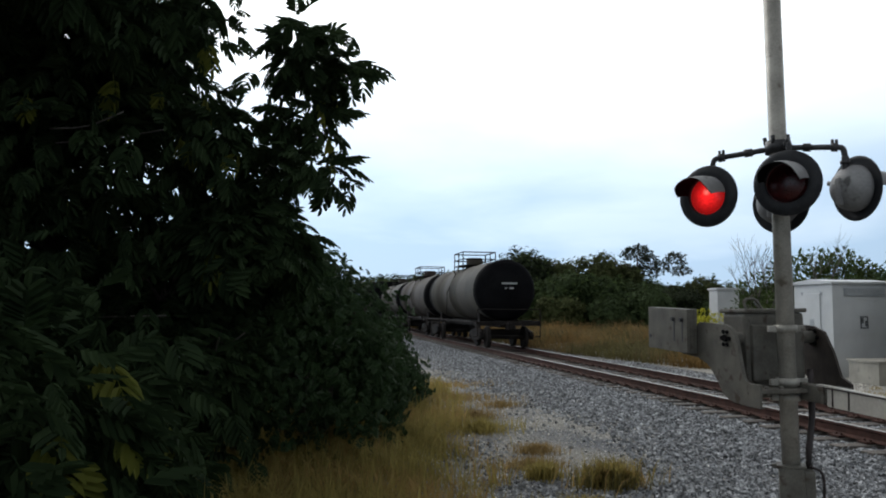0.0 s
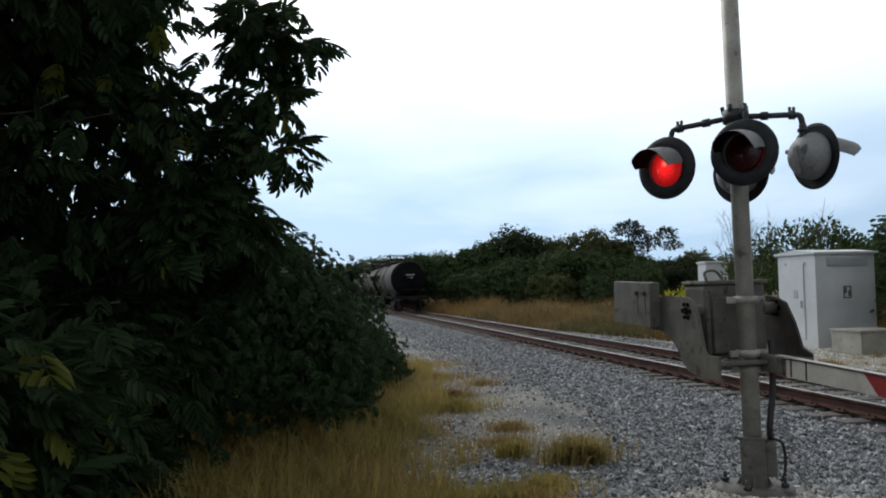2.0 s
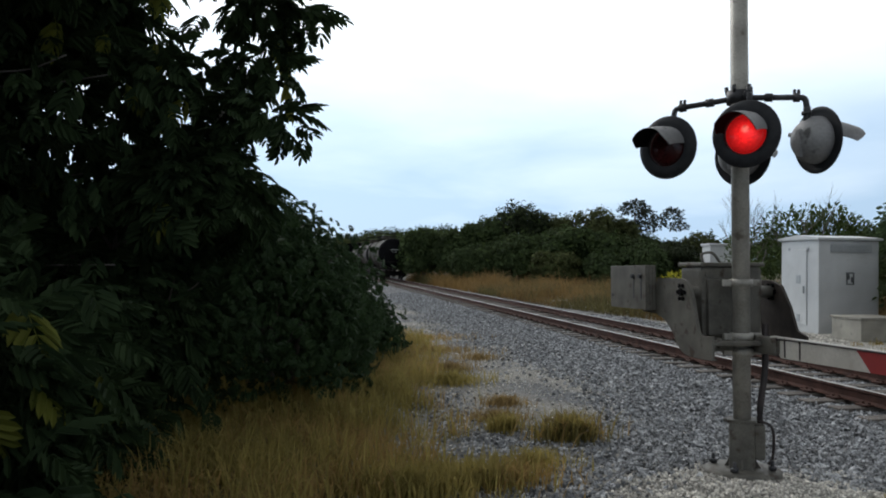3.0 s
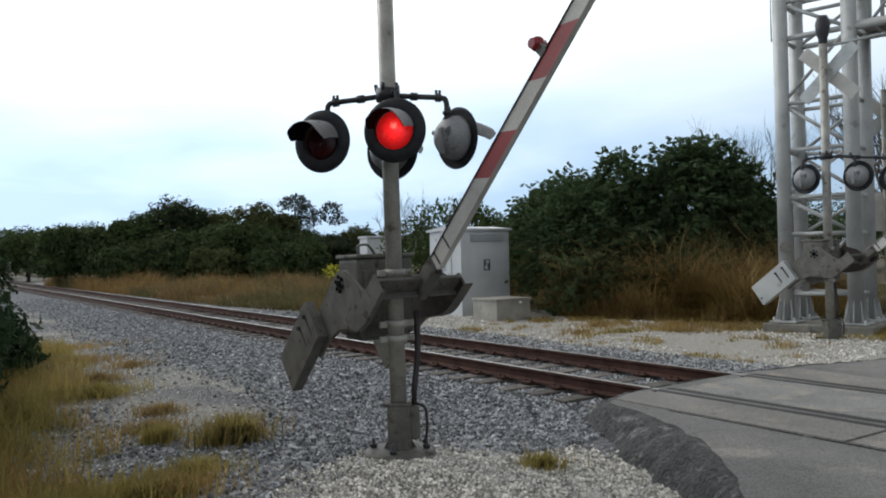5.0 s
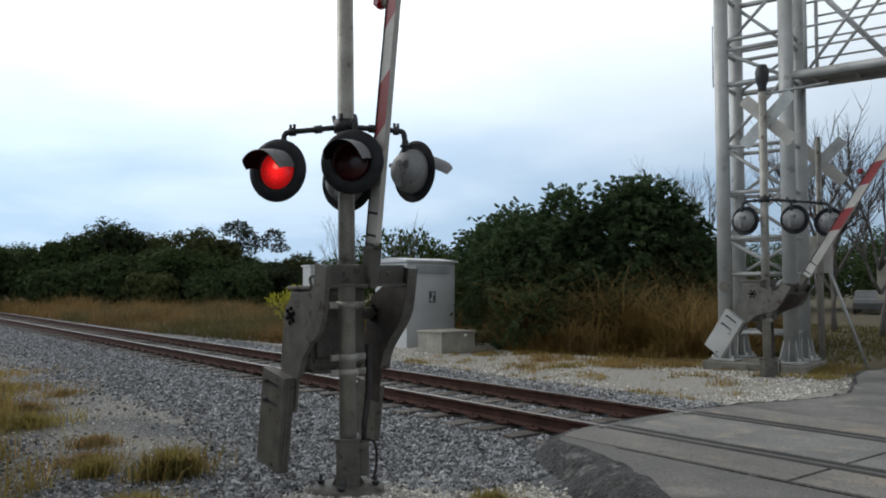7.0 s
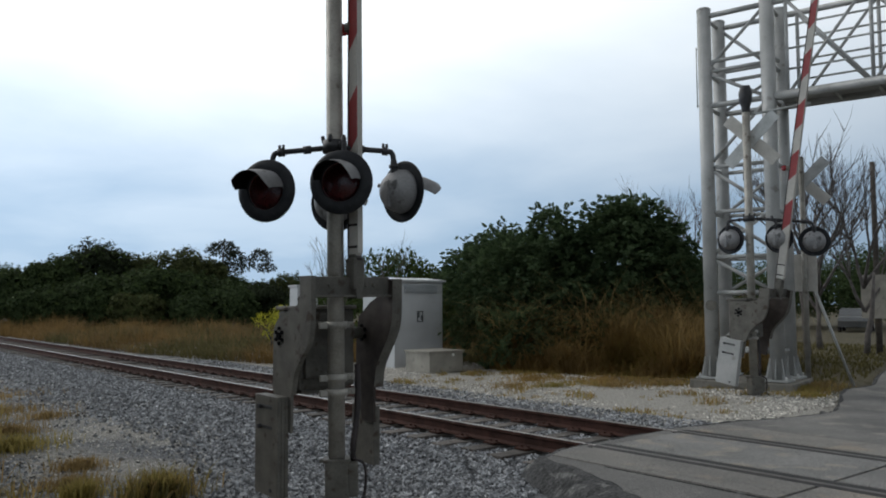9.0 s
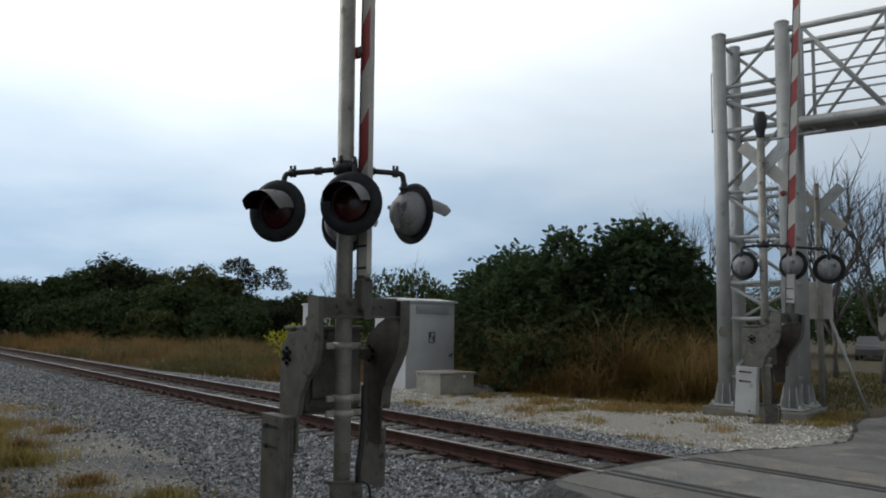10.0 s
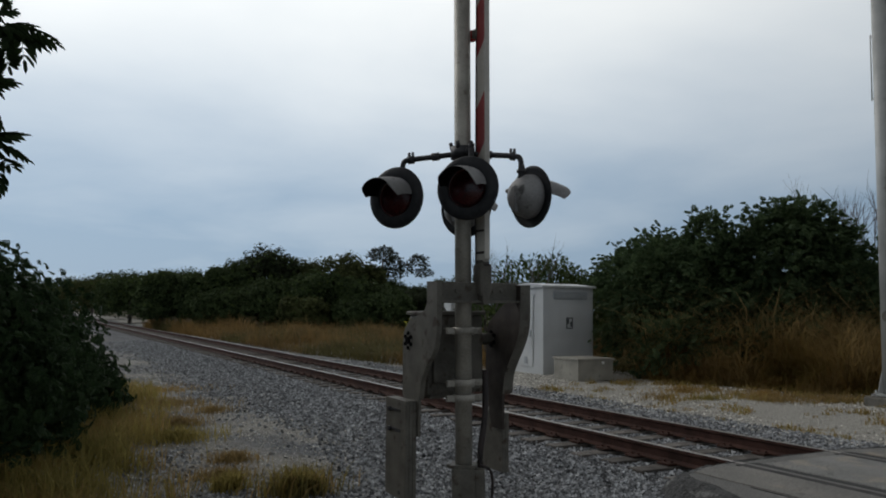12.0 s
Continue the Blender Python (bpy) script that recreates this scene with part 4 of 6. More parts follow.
    for d in (LAMP_AT, arm_len - 0.1):
        if d > arm_len:
            continue
        bm = B()
        box(bm, (x_arm - 0.01, -d, c_arm + 0.09), (0.05, 0.07, 0.08), bevel=0.01)
        holder = part("lamp_bracket", bm, GREY, gate)
        bm = B()
        bmesh.ops.create_uvsphere(bm, u_segments=16, v_segments=10, radius=0.052, matrix=Matrix.Translation((x_arm - 0.01, -d, c_arm + 0.165)))
        for f in bm.faces:
            f.smooth = True
        tube(bm, (x_arm - 0.065, -d, c_arm + 0.165), (x_arm + 0.045, -d, c_arm + 0.165), 0.035, 14)
        part("arm_lamp", bm, ARM_LAMP, gate, "small round red arm lamp")
    return gate


def crossing_signal(at, height, lamps, arm_len, pivot, x_arm, c_arm, label, lean=(0.0, 0.0), weights=2):
    sig = thing("crossing_signal", pose(*at, *lean), label, "crossing signal", "level crossing signals")
    bm = B()
    lathe(bm, [(0.0, -0.05), (0.29, -0.05), (0.295, 0.022), (0.25, 0.04), (0.0, 0.04)], seg=28)
    bmesh.ops.recalc_face_normals(bm, faces=bm.faces[:])
    part("base_plate", bm, GREY, sig, "round weathered base flange")
    V = Matrix.Rotation(radians(-32), 4, "Z")
    for name, c, size, soft in (("junction_base", (0, 0, 0.21), (0.19, 0.19, 0.38), 0.022), ("lid", (0, 0, 0.405), (0.215, 0.20, 0.025), 0.008), ("access_cover", (0.125, 0.0, 0.25), (0.09, 0.15, 0.27), 0.022), ("lug", (-0.115, 0.02, 0.395), (0.05, 0.05, 0.03), 0.008)):
        bm = B()
        box(bm, c, size, V, bevel=soft)
        part(name, bm, GREY, sig)
    for turn in (0, 90, 180):
        bm = B()
        plate(bm, [(-0.15, 0.01), (-0.09, 0.01), (-0.09, 0.12)], 0.016, V @ Matrix.Rotation(radians(turn), 4, "Z"))
        part("rib", bm, GREY, sig)
    for k in range(4):
        a = math.pi / 4 + k * math.pi / 2
        bm = B()
        c, s = 0.225 * math.cos(a), 0.225 * math.sin(a)
        tube(bm, (c, s, 0.03), (c, s, 0.12), 0.014, 8)
        tube(bm, (c, s, 0.045), (c, s, 0.075), 0.03, 6)
        part("anchor_bolt", bm, IRON, sig)
    bm = B()
    tube(bm, (0, 0, 0.4), (0, 0, height), 0.068, 24)
    part("mast", bm, MAST, sig, "weathered round steel mast")
    # mechanism on the mast
    px, py, pz = pivot
    bm = B()
    box(bm, (px + 0.05, py + 0.10, pz - 0.12), (0.54, 0.36, 0.66), bevel=0.035)
    box(bm, (px + 0.05, py + 0.10, pz + 0.225), (0.57, 0.40, 0.035), bevel=0.012)
    box(bm, (px, py + 0.10, pz - 0.46), (0.36, 0.30, 0.05), bevel=0.012)
    box(bm, (px - 0.06, py - 0.10, pz - 0.12), (0.24, 0.05, 0.46), bevel=0.015)
    for sx in (-0.17, 0.17):
        for zz in (pz + 0.15, pz - 0.38):
            tube(bm, (px + sx, py - 0.1, zz), (px + sx, py - 0.06, zz), 0.022, 8)
    tube(bm, (px - 0.33, py, pz), (px + 0.45, py, pz), 0.05, 14)
    pipe(bm, smooth_path([(px - 0.16, py + 0.0, pz + 0.24), (px - 0.16, py + 0.02, pz + 0.31), (px - 0.05, py + 0.05, pz + 0.32), (px + 0.02, py + 0.05, pz + 0.24)], 4), 0.012, 6)
    part("mechanism", bm, GREY, sig, "grey cast gate mechanism box")
    for zz in (pz + 0.08, pz - 0.34, pz - 0.46):
        bm = B()
        lathe(bm, [(0.07, -0.03), (0.09, -0.03), (0.09, 0.03), (0.07, 0.03)], Matrix.Translation((0, 0, zz)), 20)
        box(bm, (0.12, 0.0, zz), (0.1, 0.03, 0.05), bevel=0.006)
        box(bm, (-0.12, 0.0, zz), (0.07, 0.03, 0.05), bevel=0.006)
        tube(bm, (0.14, -0.03, zz), (0.14, 0.03, zz), 0.012, 6)
        part("mast_clamp", bm, MAST, sig)
    bm = B()
    pipe(bm, smooth_path([(0.14, -0.03, 0.36), (0.13, -0.04, 0.5), (0.2, 0.0, 0.8), (0.24, 0.06, pz - 0.25)], 5), 0.026, 8)
    pipe(bm, smooth_path([(0.10, -0.09, 0.41), (0.17, -0.13, 0.37), (0.19, -0.13, 0.25), (0.18, -0.12, 0.12), (0.15, -0.12, 0.08)], 5), 0.012, 6)
    part("cable", bm, CABLE, sig, "black rubber cable running to the mechanism")
    gate = gate_part(sig, pivot, arm_len, x_arm, c_arm, weights)
    lenses = []
    arm_z = lamps[0][0][2] + 0.365
    for p, az in lamps:
        lenses.append(lamp_head(sig, p, az))
    bm = B()
    lathe(bm, [(0.07, -0.05), (0.10, -0.05), (0.10, 0.05), (0.07, 0.05)], Matrix.Translation((0, 0, arm_z + 0.0)), 20)
    for k in range(5):
        a = k * 1.25
        tube(bm, (0.09 * math.cos(a), 0.09 * math.sin(a), arm_z + 0.03), (0.10 * math.cos(a), 0.10 * math.sin(a), arm_z + 0.09), 0.016, 6)
    part("cross_arm_hub", bm, IRON, sig, "dark cast hub of the lamp cross arms")
    for p, az in lamps:
        f = Vector((math.sin(radians(az)), math.cos(radians(az)), 0))
        end = Vector(p) - f * 0.115 + Vector((0, 0, 0.325))
        start = Vector((0, 0, arm_z))
        d = (end - start)
        bm = B()
        pipe(bm, smooth_path([start + d * 0.1, start + d * 0.5, start + d * 0.86, start + d * 0.97 + Vector((0, 0, -0.015)), end + Vector((0, 0, -0.1))], 5), 0.023, 8)
        tube(bm, start + d * 0.38, start + d * 0.5, 0.034, 8)
        tube(bm, start + d * 0.80, start + d * 0.90, 0.036, 8)
        for q in (0.82, 0.88):
            tube(bm, start + d * q, start + d * q + Vector((0, 0, 0.062)), 0.012, 6)
        part("cross_arm", bm, IRON, sig, "dark pipe cross arm")
    return sig, gate, lenses


RV, FV = Vector((0.85, -0.53, 0)), Vector((0.53, 0.85, 0))
BASE = Vector((-3.370, -0.068, -0.12))
LZ = 2.60


def at_view(r, f, z):
    v = RV * r + FV * f
    return (v.x, v.y, z)


near_signal, near_gate, near_lenses = crossing_signal(
    BASE, 5.0, [(at_view(-0.56, -0.02, LZ - 0.02), 235), (at_view(0.045, -0.27, LZ + 0.015), 228), (at_view(0.575, 0.05, LZ - 0.02), 84), (at_view(0.02, 0.34, LZ - 0.07), 62)],
    5.2, (0.0, 0.30, 1.40), 0.12, -0.40, "weathered grey crossing signal with hooded red flashers and striped gate", (-0.37, -0.6))
far_signal, far_gate, far_lenses = crossing_signal(
    (6.3, 1.85, -0.15), 5.15, [((-0.154, 0.269, 2.82), 88), ((0.244, -0.425, 2.82), 88), ((0.56, -0.88, 2.75), 62)],
    7.2, (0.0, 0.05, 1.53), 0.15, -0.40, "grey crossing signal beyond the track with crossbuck and gate", weights=1)


def crossbuck(parent, at, turn, size=1.2):
    for a in (45, -45):
        bm = B()
        box(bm, (0, 0, 0), (size, 0.012, 0.225), Matrix.Translation(at) @ Matrix.Rotation(radians(turn), 4, "Z") @ Matrix.Translation((0, 0.014 if a > 0 else 0, 0)) @ Matrix.Rotation(radians(a), 4, "Y"), bevel=0.003)
        part("crossbuck_board", bm, WHITE if a > 0 else GALV, parent, "weathered crossbuck board seen from the back")


crossbuck(far_signal, (0.12, -0.02, 4.62), -78)
bm = B()
lathe(bm, [(0.0, 0.5), (0.08, 0.48), (0.12, 0.36), (0.11, 0.2), (0.075, 0.1), (0.07, 0.0)], Matrix.Translation((0, 0, 5.1)), 16)
part("bell", bm, IRON, far_signal, "dark warning bell on the mast top")
bm = B()
tube(bm, (0.0, 0.0, 5.05), (0.53, -0.92, 5.17), 0.025, 8)
part("stay_bar", bm, GALV, far_signal)


def second_sign():
    g = thing("crossbuck_post", pose(8.95, 2.2, -0.1), "grey crossbuck post with a white sign behind the tower", "crossbuck")
    bm = B()
    tube(bm, (0, 0, 0), (0, 0, 4.6), 0.055, 16)
    part("post", bm, MAST, g)
    crossbuck(g, (0.08, 0.0, 4.1), -70)
    bm = B()
    box(bm, (0.05, 0.05, 2.25), (0.01, 0.55, 0.75), Matrix.Rotation(radians(15), 4, "Z"), bevel=0.002)
    part("sign_board", bm, WHITE, g, "blank white sign seen from behind")
    bm = B()
    tube(bm, (0.1, 0.0, 2.3), (0.3, -0.75, 0.0), 0.028, 8)
    part("stay", bm, GALV, g)


second_sign()

# the far weights are a paler grey than the near ones
for piece in far_gate.children:
    if piece.name.startswith("counterweight"):
        piece.data.materials[0] = ALUM


# ---- train ----
def wheelset(car, y):
    bm = B()
    for x in (-0.7525, 0.7525):
        s = 1 if x > 0 else -1
        lathe(bm, [(0.0, -0.05), (0.30, -0.04), (0.36, -0.06), (0.42, -0.06), (0.425, 0.04), (0.45, 0.05), (0.45, 0.07), (0.36, 0.07), (0.0, 0.05)], Matrix.Translation((x, y, 0.42)) @ Matrix.Rotation(radians(-90 * s), 4, "Y"), 24)
    tube(bm, (-0.75, y, 0.42), (0.75, y, 0.42), 0.08, 10)
    return part("wheelset", bm, CAR_DARK, car, "dark steel wheelset with worn bright rims")


def truck(car, y):
    for dy in (-0.85, 0.85):
        wheelset(car, y + dy)
    for x in (-1.0, 1.0):
        bm = B()
        plate(bm, [(-1.1, 0.42), (-0.95, 0.62), (-0.4, 0.72), (0.4, 0.72), (0.95, 0.62), (1.1, 0.42), (0.9, 0.34), (0.45, 0.3), (0.3, 0.22), (-0.3, 0.22), (-0.45, 0.3), (-0.9, 0.34)], 0.14,
              Matrix.Translation((x, y, 0)) @ Matrix.Rotation(radians(90), 4, "Z"), bevel=0.01)
        for dy in (-0.85, 0.85):
            tube(bm, (x - 0.1, y + dy, 0.42), (x + 0.1, y + dy, 0.42), 0.1, 10)
        part("truck_frame", bm, CAR_DARK, car)
    bm = B()
    box(bm, (0, y, 0.6), (2.0, 0.4, 0.24), bevel=0.03)
    part("bolster", bm, CAR_DARK, car)


def car_ends(car, half):
    bm = B()
    for s in (-1, 1):
        box(bm, (0, s * (half - 0.15), 0.95), (2.6, 0.3, 0.16), bevel=0.02)
        box(bm, (0, s * (half + 0.15), 0.85), (0.26, 0.6, 0.26), bevel=0.04)
        for x in (-1.25, 1.25):
            tube(bm, (x, s * half, 0.95), (x, s * half, 1.5), 0.02, 6)
            tube(bm, (x, s * half, 0.95), (x, s * half, 0.45), 0.02, 6)
            tube(bm, (x - 0.2, s * half, 0.45), (x + 0.0, s * half, 0.45), 0.02, 6)
        tube(bm, (-1.25, s * half, 1.5), (1.25, s * half, 1.5), 0.02, 6)
    box(bm, (0, 0, 0.92), (0.55, 2 * half - 0.4, 0.26), bevel=0.02)
    part("underframe", bm, CAR_DARK, car, "dark underframe with couplers and grab rails")


TRAIN = []


def tank_car(y, shell, label):
    car = thing("tank_car", pose(0.7525, y, 0), label, "tank car", "train")
    H, R, Z = 5.65, 1.2, 2.26
    M = Matrix.Translation((0, 0, Z)) @ Matrix.Rotation(radians(-90), 4, "X")
    bm = B()
    lathe(bm, [(R, -H + 0.05), (R + 0.015, -H * 0.5), (R, -H * 0.5 + 0.03), (R, -0.02), (R + 0.015, 0), (R, 0.02), (R, H * 0.5), (R + 0.015, H * 0.5 + 0.02), (R, H - 0.05)], M, 40)
    part("tank", bm, shell, car, "dusty cylindrical tank shell with seams")
    for s in (-1, 1):
        bm = B()
        lathe(bm, [(R, s * (H - 0.6)), (R + 0.012, s * (H - 0.05)), (R * 0.97, s * (H + 0.08)), (R * 0.85, s * (H + 0.22)), (R * 0.6, s * (H + 0.36)), (R * 0.3, s * (H + 0.43)), (0, s * (H + 0.45))], M, 40)
        bmesh.ops.recalc_face_normals(bm, faces=bm.faces[:])
        part("tank_end", bm, TANK_BLACK, car, "black dished tank end")
    bm = B()
    for w, z in ((0.62, 0.25), (0.34, 0.06)):
        box(bm, (0.05, -H - 0.42, Z + z), (w, 0.05, 0.07))
    part("end_lettering", bm, INK_PALE, car, "pale lettering bars on the tank end")
    for s in (-1, 1):
        bm = B()
        box(bm, (0, s * (H - 1.3), 1.15), (1.6, 0.4, 0.5), bevel=0.04)
        part("saddle", bm, CAR_DARK, car)
    car_ends(car, 6.2)
    bm = B()
    lathe(bm, [(0.0, 0.42), (0.34, 0.4), (0.38, 0.3), (0.38, -0.1)], Matrix.Translation((0, 0, Z + R)), 24)
    part("dome", bm, shell, car)
    bm = B()
    for sx in (-0.75, 0.75):
        for sy in (-1.0, 0, 1.0):
            tube(bm, (sx, sy, Z + R - 0.3), (sx, sy, Z + R + 0.62), 0.025, 6)
        for z in (0.3, 0.62):
            tube(bm, (sx, -1.0, Z + R + z), (sx, 1.0, Z + R + z), 0.025, 6)
        tube(bm, (sx * 1.75, 0, 1.1), (sx * 1.72, 0, Z), 0.02, 6)
        tube(bm, (sx * 1.72, 0, Z), (sx, 0, Z + R), 0.02, 6)
    for sy in (-1.0, 1.0):
        for z in (0.3, 0.62):
            tube(bm, (-0.75, sy, Z + R + z), (0.75, sy, Z + R + z), 0.025, 6)
    box(bm, (0, 0, Z + R + 0.03), (1.5, 2.0, 0.04))
    part("platform_rail", bm, CAR_DARK, car, "dark railing round the top platform")
    bm = B()
    for sx in (-1.32, 1.32):
        box(bm, (sx, 0, 1.02), (0.2, 11.6, 0.05))
    part("running_board", bm, CAR_DARK, car)
    for dy in (-4.85, 4.85):
        truck(car, dy)
    TRAIN.append(car)
    return car


def box_car(y, length, top, material, label, ribs):
    car = thing("freight_car", pose(0.7525, y, 0), label, "freight car", "train")
    bm = B()
    h = length / 2
    box(bm, (0, 0, (1.05 + top) / 2), (2.9, length - 1.0, top - 1.05), bevel=0.06)
    for k in range(ribs):
        yy = -h + 0.8 + (length - 1.6) * k / (ribs - 1)
        for s in (-1, 1):
            box(bm, (s * 1.47, yy, (1.05 + top) / 2), (0.08, 0.12, top - 1.15))
    for s in (-1, 1):
        for z in (1.6, 2.2, 2.8, 3.3):
            box(bm, (0, s * (h - 0.48), z), (2.7, 0.08, 0.12))
    part("car_body", bm, material, car)
    car_ends(car, h)
    for dy in (-h + 2.0, h - 2.0):
        truck(car, dy)
    TRAIN.append(car)


tank_car(30.3, TANK_GREY, "dusty grey tank car with black dished ends, last of the train")
tank_car(43.3, TANK_BROWN, "dusty brown tank car with black ends")
tank_car(56.3, TANK_GREY, "dusty grey tank car in the middle of the train")
box_car(71.0, 15.0, 3.9, TANK_BLACK, "black ribbed hopper car", 12)
box_car(87.0, 15.5, 3.7, CAR_BLUE, "faded blue ribbed freight car", 12)
box_car(103.2, 15.5, 3.5, CAR_ORANGE, "faded orange open freight car", 12)


# ---- cabinets ----
def relay_cabinet():
    c = thing("relay_cabinet", pose(5.4, 11.4, -0.12), "pale grey-white metal relay cabinet on a gravel pad", "relay cabinet")
    W, D, H = 1.62, 1.5, 2.27
    bm = B()
    box(bm, (W / 2, D / 2, H / 2), (W, D, H), bevel=0.015)
    part("body", bm, CABINET, c)
    bm = B()
    plate(bm, [(-0.07, H), (-0.07, H + 0.05), (D / 2, H + 0.13), (D + 0.07, H + 0.05), (D + 0.07, H)], W + 0.14, Matrix.Translation((W / 2, 0, 0)) @ Matrix.Rotation(radians(90), 4, "Z"), bevel=0.006)
    part("roof", bm, CABINET, c, "low pitched white metal roof")
    bm = B()
    box(bm, (-0.014, D * 0.5, 1.12), (0.03, 0.62, 1.85), bevel=0.008)
    door = part("door", bm, CABINET, c, "flush white service door")
    bm = B()
    box(bm, (-0.045, D * 0.5 - 0.22, 1.05), (0.03, 0.04, 0.18), bevel=0.006)
    part("handle", bm, CAB_DARK, door)
    for y, z, s in ((D * 0.5, 0.35, 0.14), (D * 0.5, 1.3, 0.16), (D * 0.25, 2.05, 0.06), (D * 0.75, 2.05, 0.06)):
        bm = B()
        box(bm, (-0.034, y, z), (0.012, s, s * 1.3), bevel=0.003)
        part("plate", bm, CAB_DARK, c)
    bm = B()
    box(bm, (W / 2 + 0.05, -0.012, H - 0.2), (1.1, 0.024, 0.2), bevel=0.005)
    vent = part("vent", bm, CAB_DARK, c, "grey louvred vent strip")
    for i in range(5):
        bm = B()
        box(bm, (W / 2 + 0.05, -0.03, H - 0.27 + i * 0.035), (1.04, 0.02, 0.012))
        part("slat", bm, CABINET, vent)
    bm = B()
    for dx, dz, w, h in ((0, 0.09, 0.12, 0.02), (0, -0.09, 0.12, 0.02), (-0.03, 0.03, 0.03, 0.09), (0.03, -0.02, 0.03, 0.09), (0.06, 0.0, 0.02, 0.2), (-0.06, 0.0, 0.02, 0.2)):
        box(bm, (W * 0.52 + dx * 1.5, -0.006, 1.34 + dz * 1.5), (w * 1.5, 0.012, h * 1.5))
    part("notice", bm, INK, c, "small dark notice")
    b = thing("battery_box", pose(4.98, 9.38, -0.1), "low grey-beige metal battery box with a flat lid", "battery box")
    bm = B()
    box(bm, (0.52, 0.48, 0.24), (1.04, 0.96, 0.48), bevel=0.012)
    part("body", bm, CONCRETE, b)
    bm = B()
    box(bm, (0.52, 0.48, 0.5), (1.10, 1.02, 0.05), bevel=0.012)
    part("lid", bm, CONCRETE, b)
    bm = B()
    tube(bm, (0.72, -0.035, 0.42), (0.72, 0.0, 0.42), 0.034, 12)
    part("latch", bm, LATCH, b, "round latch with its glint put into the colour")


relay_cabinet()


# ---- cantilever tower over the road ----
def cantilever():
    g = thing("cantilever_tower", pose(7.61, 2.11, 0.0, 0, 0, 14), "pale grey tubular lattice tower with a walkway arm over the road", "signal tower")
    DX, DY, H = 0.9, 1.22, 7.5
    bm = B()
    box(bm, (DX / 2, DY / 2, -0.06), (DX + 0.7, DY + 0.7, 0.24), bevel=0.03)
    part("footing", bm, FOOTING, g, "flat concrete footing")
    legs = [(0, 0), (0, DY), (DX, 0), (DX, DY)]
    for x, y in legs:
        bm = B()
        tube(bm, (x, y, 0.1), (x, y, H), 0.135, 20)
        lathe(bm, [(0.0, 0.03), (0.12, 0.02), (0.142, 0.0), (0.142, -0.03)], Matrix.Translation((x, y, H)), 20)
        for k in range(8):
            a = k * math.pi / 4
            plate(bm, [(0.13, 0.12), (0.23, 0.12), (0.15, 0.5), (0.13, 0.5)], 0.014, Matrix.Translation((x, y, 0)) @ Matrix.Rotation(a, 4, "Z"))
        part("leg", bm, ALUM, g, "round pale grey tower leg with base fins")
        bm = B()
        box(bm, (x, y, 0.09), (0.5, 0.5, 0.035), bevel=0.006)
        for sx in (-0.19, 0.19):
            for sy in (-0.19, 0.19):
                tube(bm, (x + sx, y + sy, 0.06), (x + sx, y + sy, 0.17), 0.02, 8)
        part("base_plate", bm, GALV, g)
    for z in (0.62, 1.75, 2.45, 3.35, 4.25, 5.5, 6.2, 6.4, 7.35):
        for x in (0, DX):
            bm = B()
            tube(bm, (x, 0, z), (x, DY, z), 0.055 if z in (5.5, 7.35) else 0.04, 10)
            part("strut", bm, ALUM, g)
        for y in (0, DY):
            bm = B()
            tube(bm, (0, y, z), (DX, y, z), 0.04, 10)
            part("strut", bm, ALUM, g)
    zz = [0.62, 1.75, 2.45, 3.35, 4.25, 5.5, 6.2, 7.35]
    for i in range(len(zz) - 1):
        for k, x in enumerate((0, DX)):
            a, b = ((0, DY) if (i + k) % 2 else (DY, 0))
            bm = B()
            tube(bm, (x, a, zz[i]), (x, b, zz[i + 1]), 0.035, 8)
            part("brace", bm, ALUM, g)
    # walkway arm toward -y
    LEN = 9.0
    for x in (0, DX):
        for z, r in ((5.5, 0.085), (7.35, 0.06)):
            bm = B()
            tube(bm, (x, 0, z), (x, -LEN, z), r, 14)
            part("chord", bm, ALUM, g, "tubular chord of the walkway arm")
        for i in range(6):
            y0, y1 = -0.35 - i * 1.45, -0.35 - (i + 1) * 1.45
            for p, q in (((x, y0, 5.5), (x, y1, 7.35)), ((x, y0, 7.35), (x, y1, 5.5))):
                bm = B()
                tube(bm, p, q, 0.032, 8)
                part("brace", bm, ALUM, g)
            bm = B()
            tube(bm, (x, y0, 5.5), (x, y0, 7.35), 0.035, 8)
            part("post", bm, ALUM, g)
        for z in (6.0, 6.4, 6.85):
            bm = B()
            tube(bm, (x + 0.06, -0.3, z), (x + 0.06, -LEN, z), 0.022, 8)
            part("handrail", bm, GALV, g)
    for i in range(12):
        bm = B()
        tube(bm, (0, -0.4 - i * 0.72, 5.47), (DX, -0.4 - i * 0.72, 5.47), 0.03, 8)
        part("rung", bm, GALV, g)
    bm = B()
    box(bm, (DX / 2, -LEN / 2, 5.55), (DX - 0.12, LEN - 0.2, 0.03))
    part("walkway", bm, GALV, g, "open walkway grating")
    # ladder on the outer side
    bm = B()
    tube(bm, (0.0, DY + 0.17, 5.5), (0.0, DY + 0.17, 6.75), 0.012, 6)
    tube(bm, (0.0, DY + 0.12, 6.7), (0.0, DY + 0.17, 6.72), 0.012, 6)
    tube(bm, (0.0, DY + 0.12, 5.55), (0.0, DY + 0.17, 5.53), 0.012, 6)
    part("grab_bar", bm, GALV, g)
    bm = B()
    tube(bm, (-0.120, DY - 0.034, 1.5), (-0.139, DY - 0.040, 1.5), 0.105, 24)
    part("round_tag", bm, FOOTING, g, "dull round tag")


cantilever()


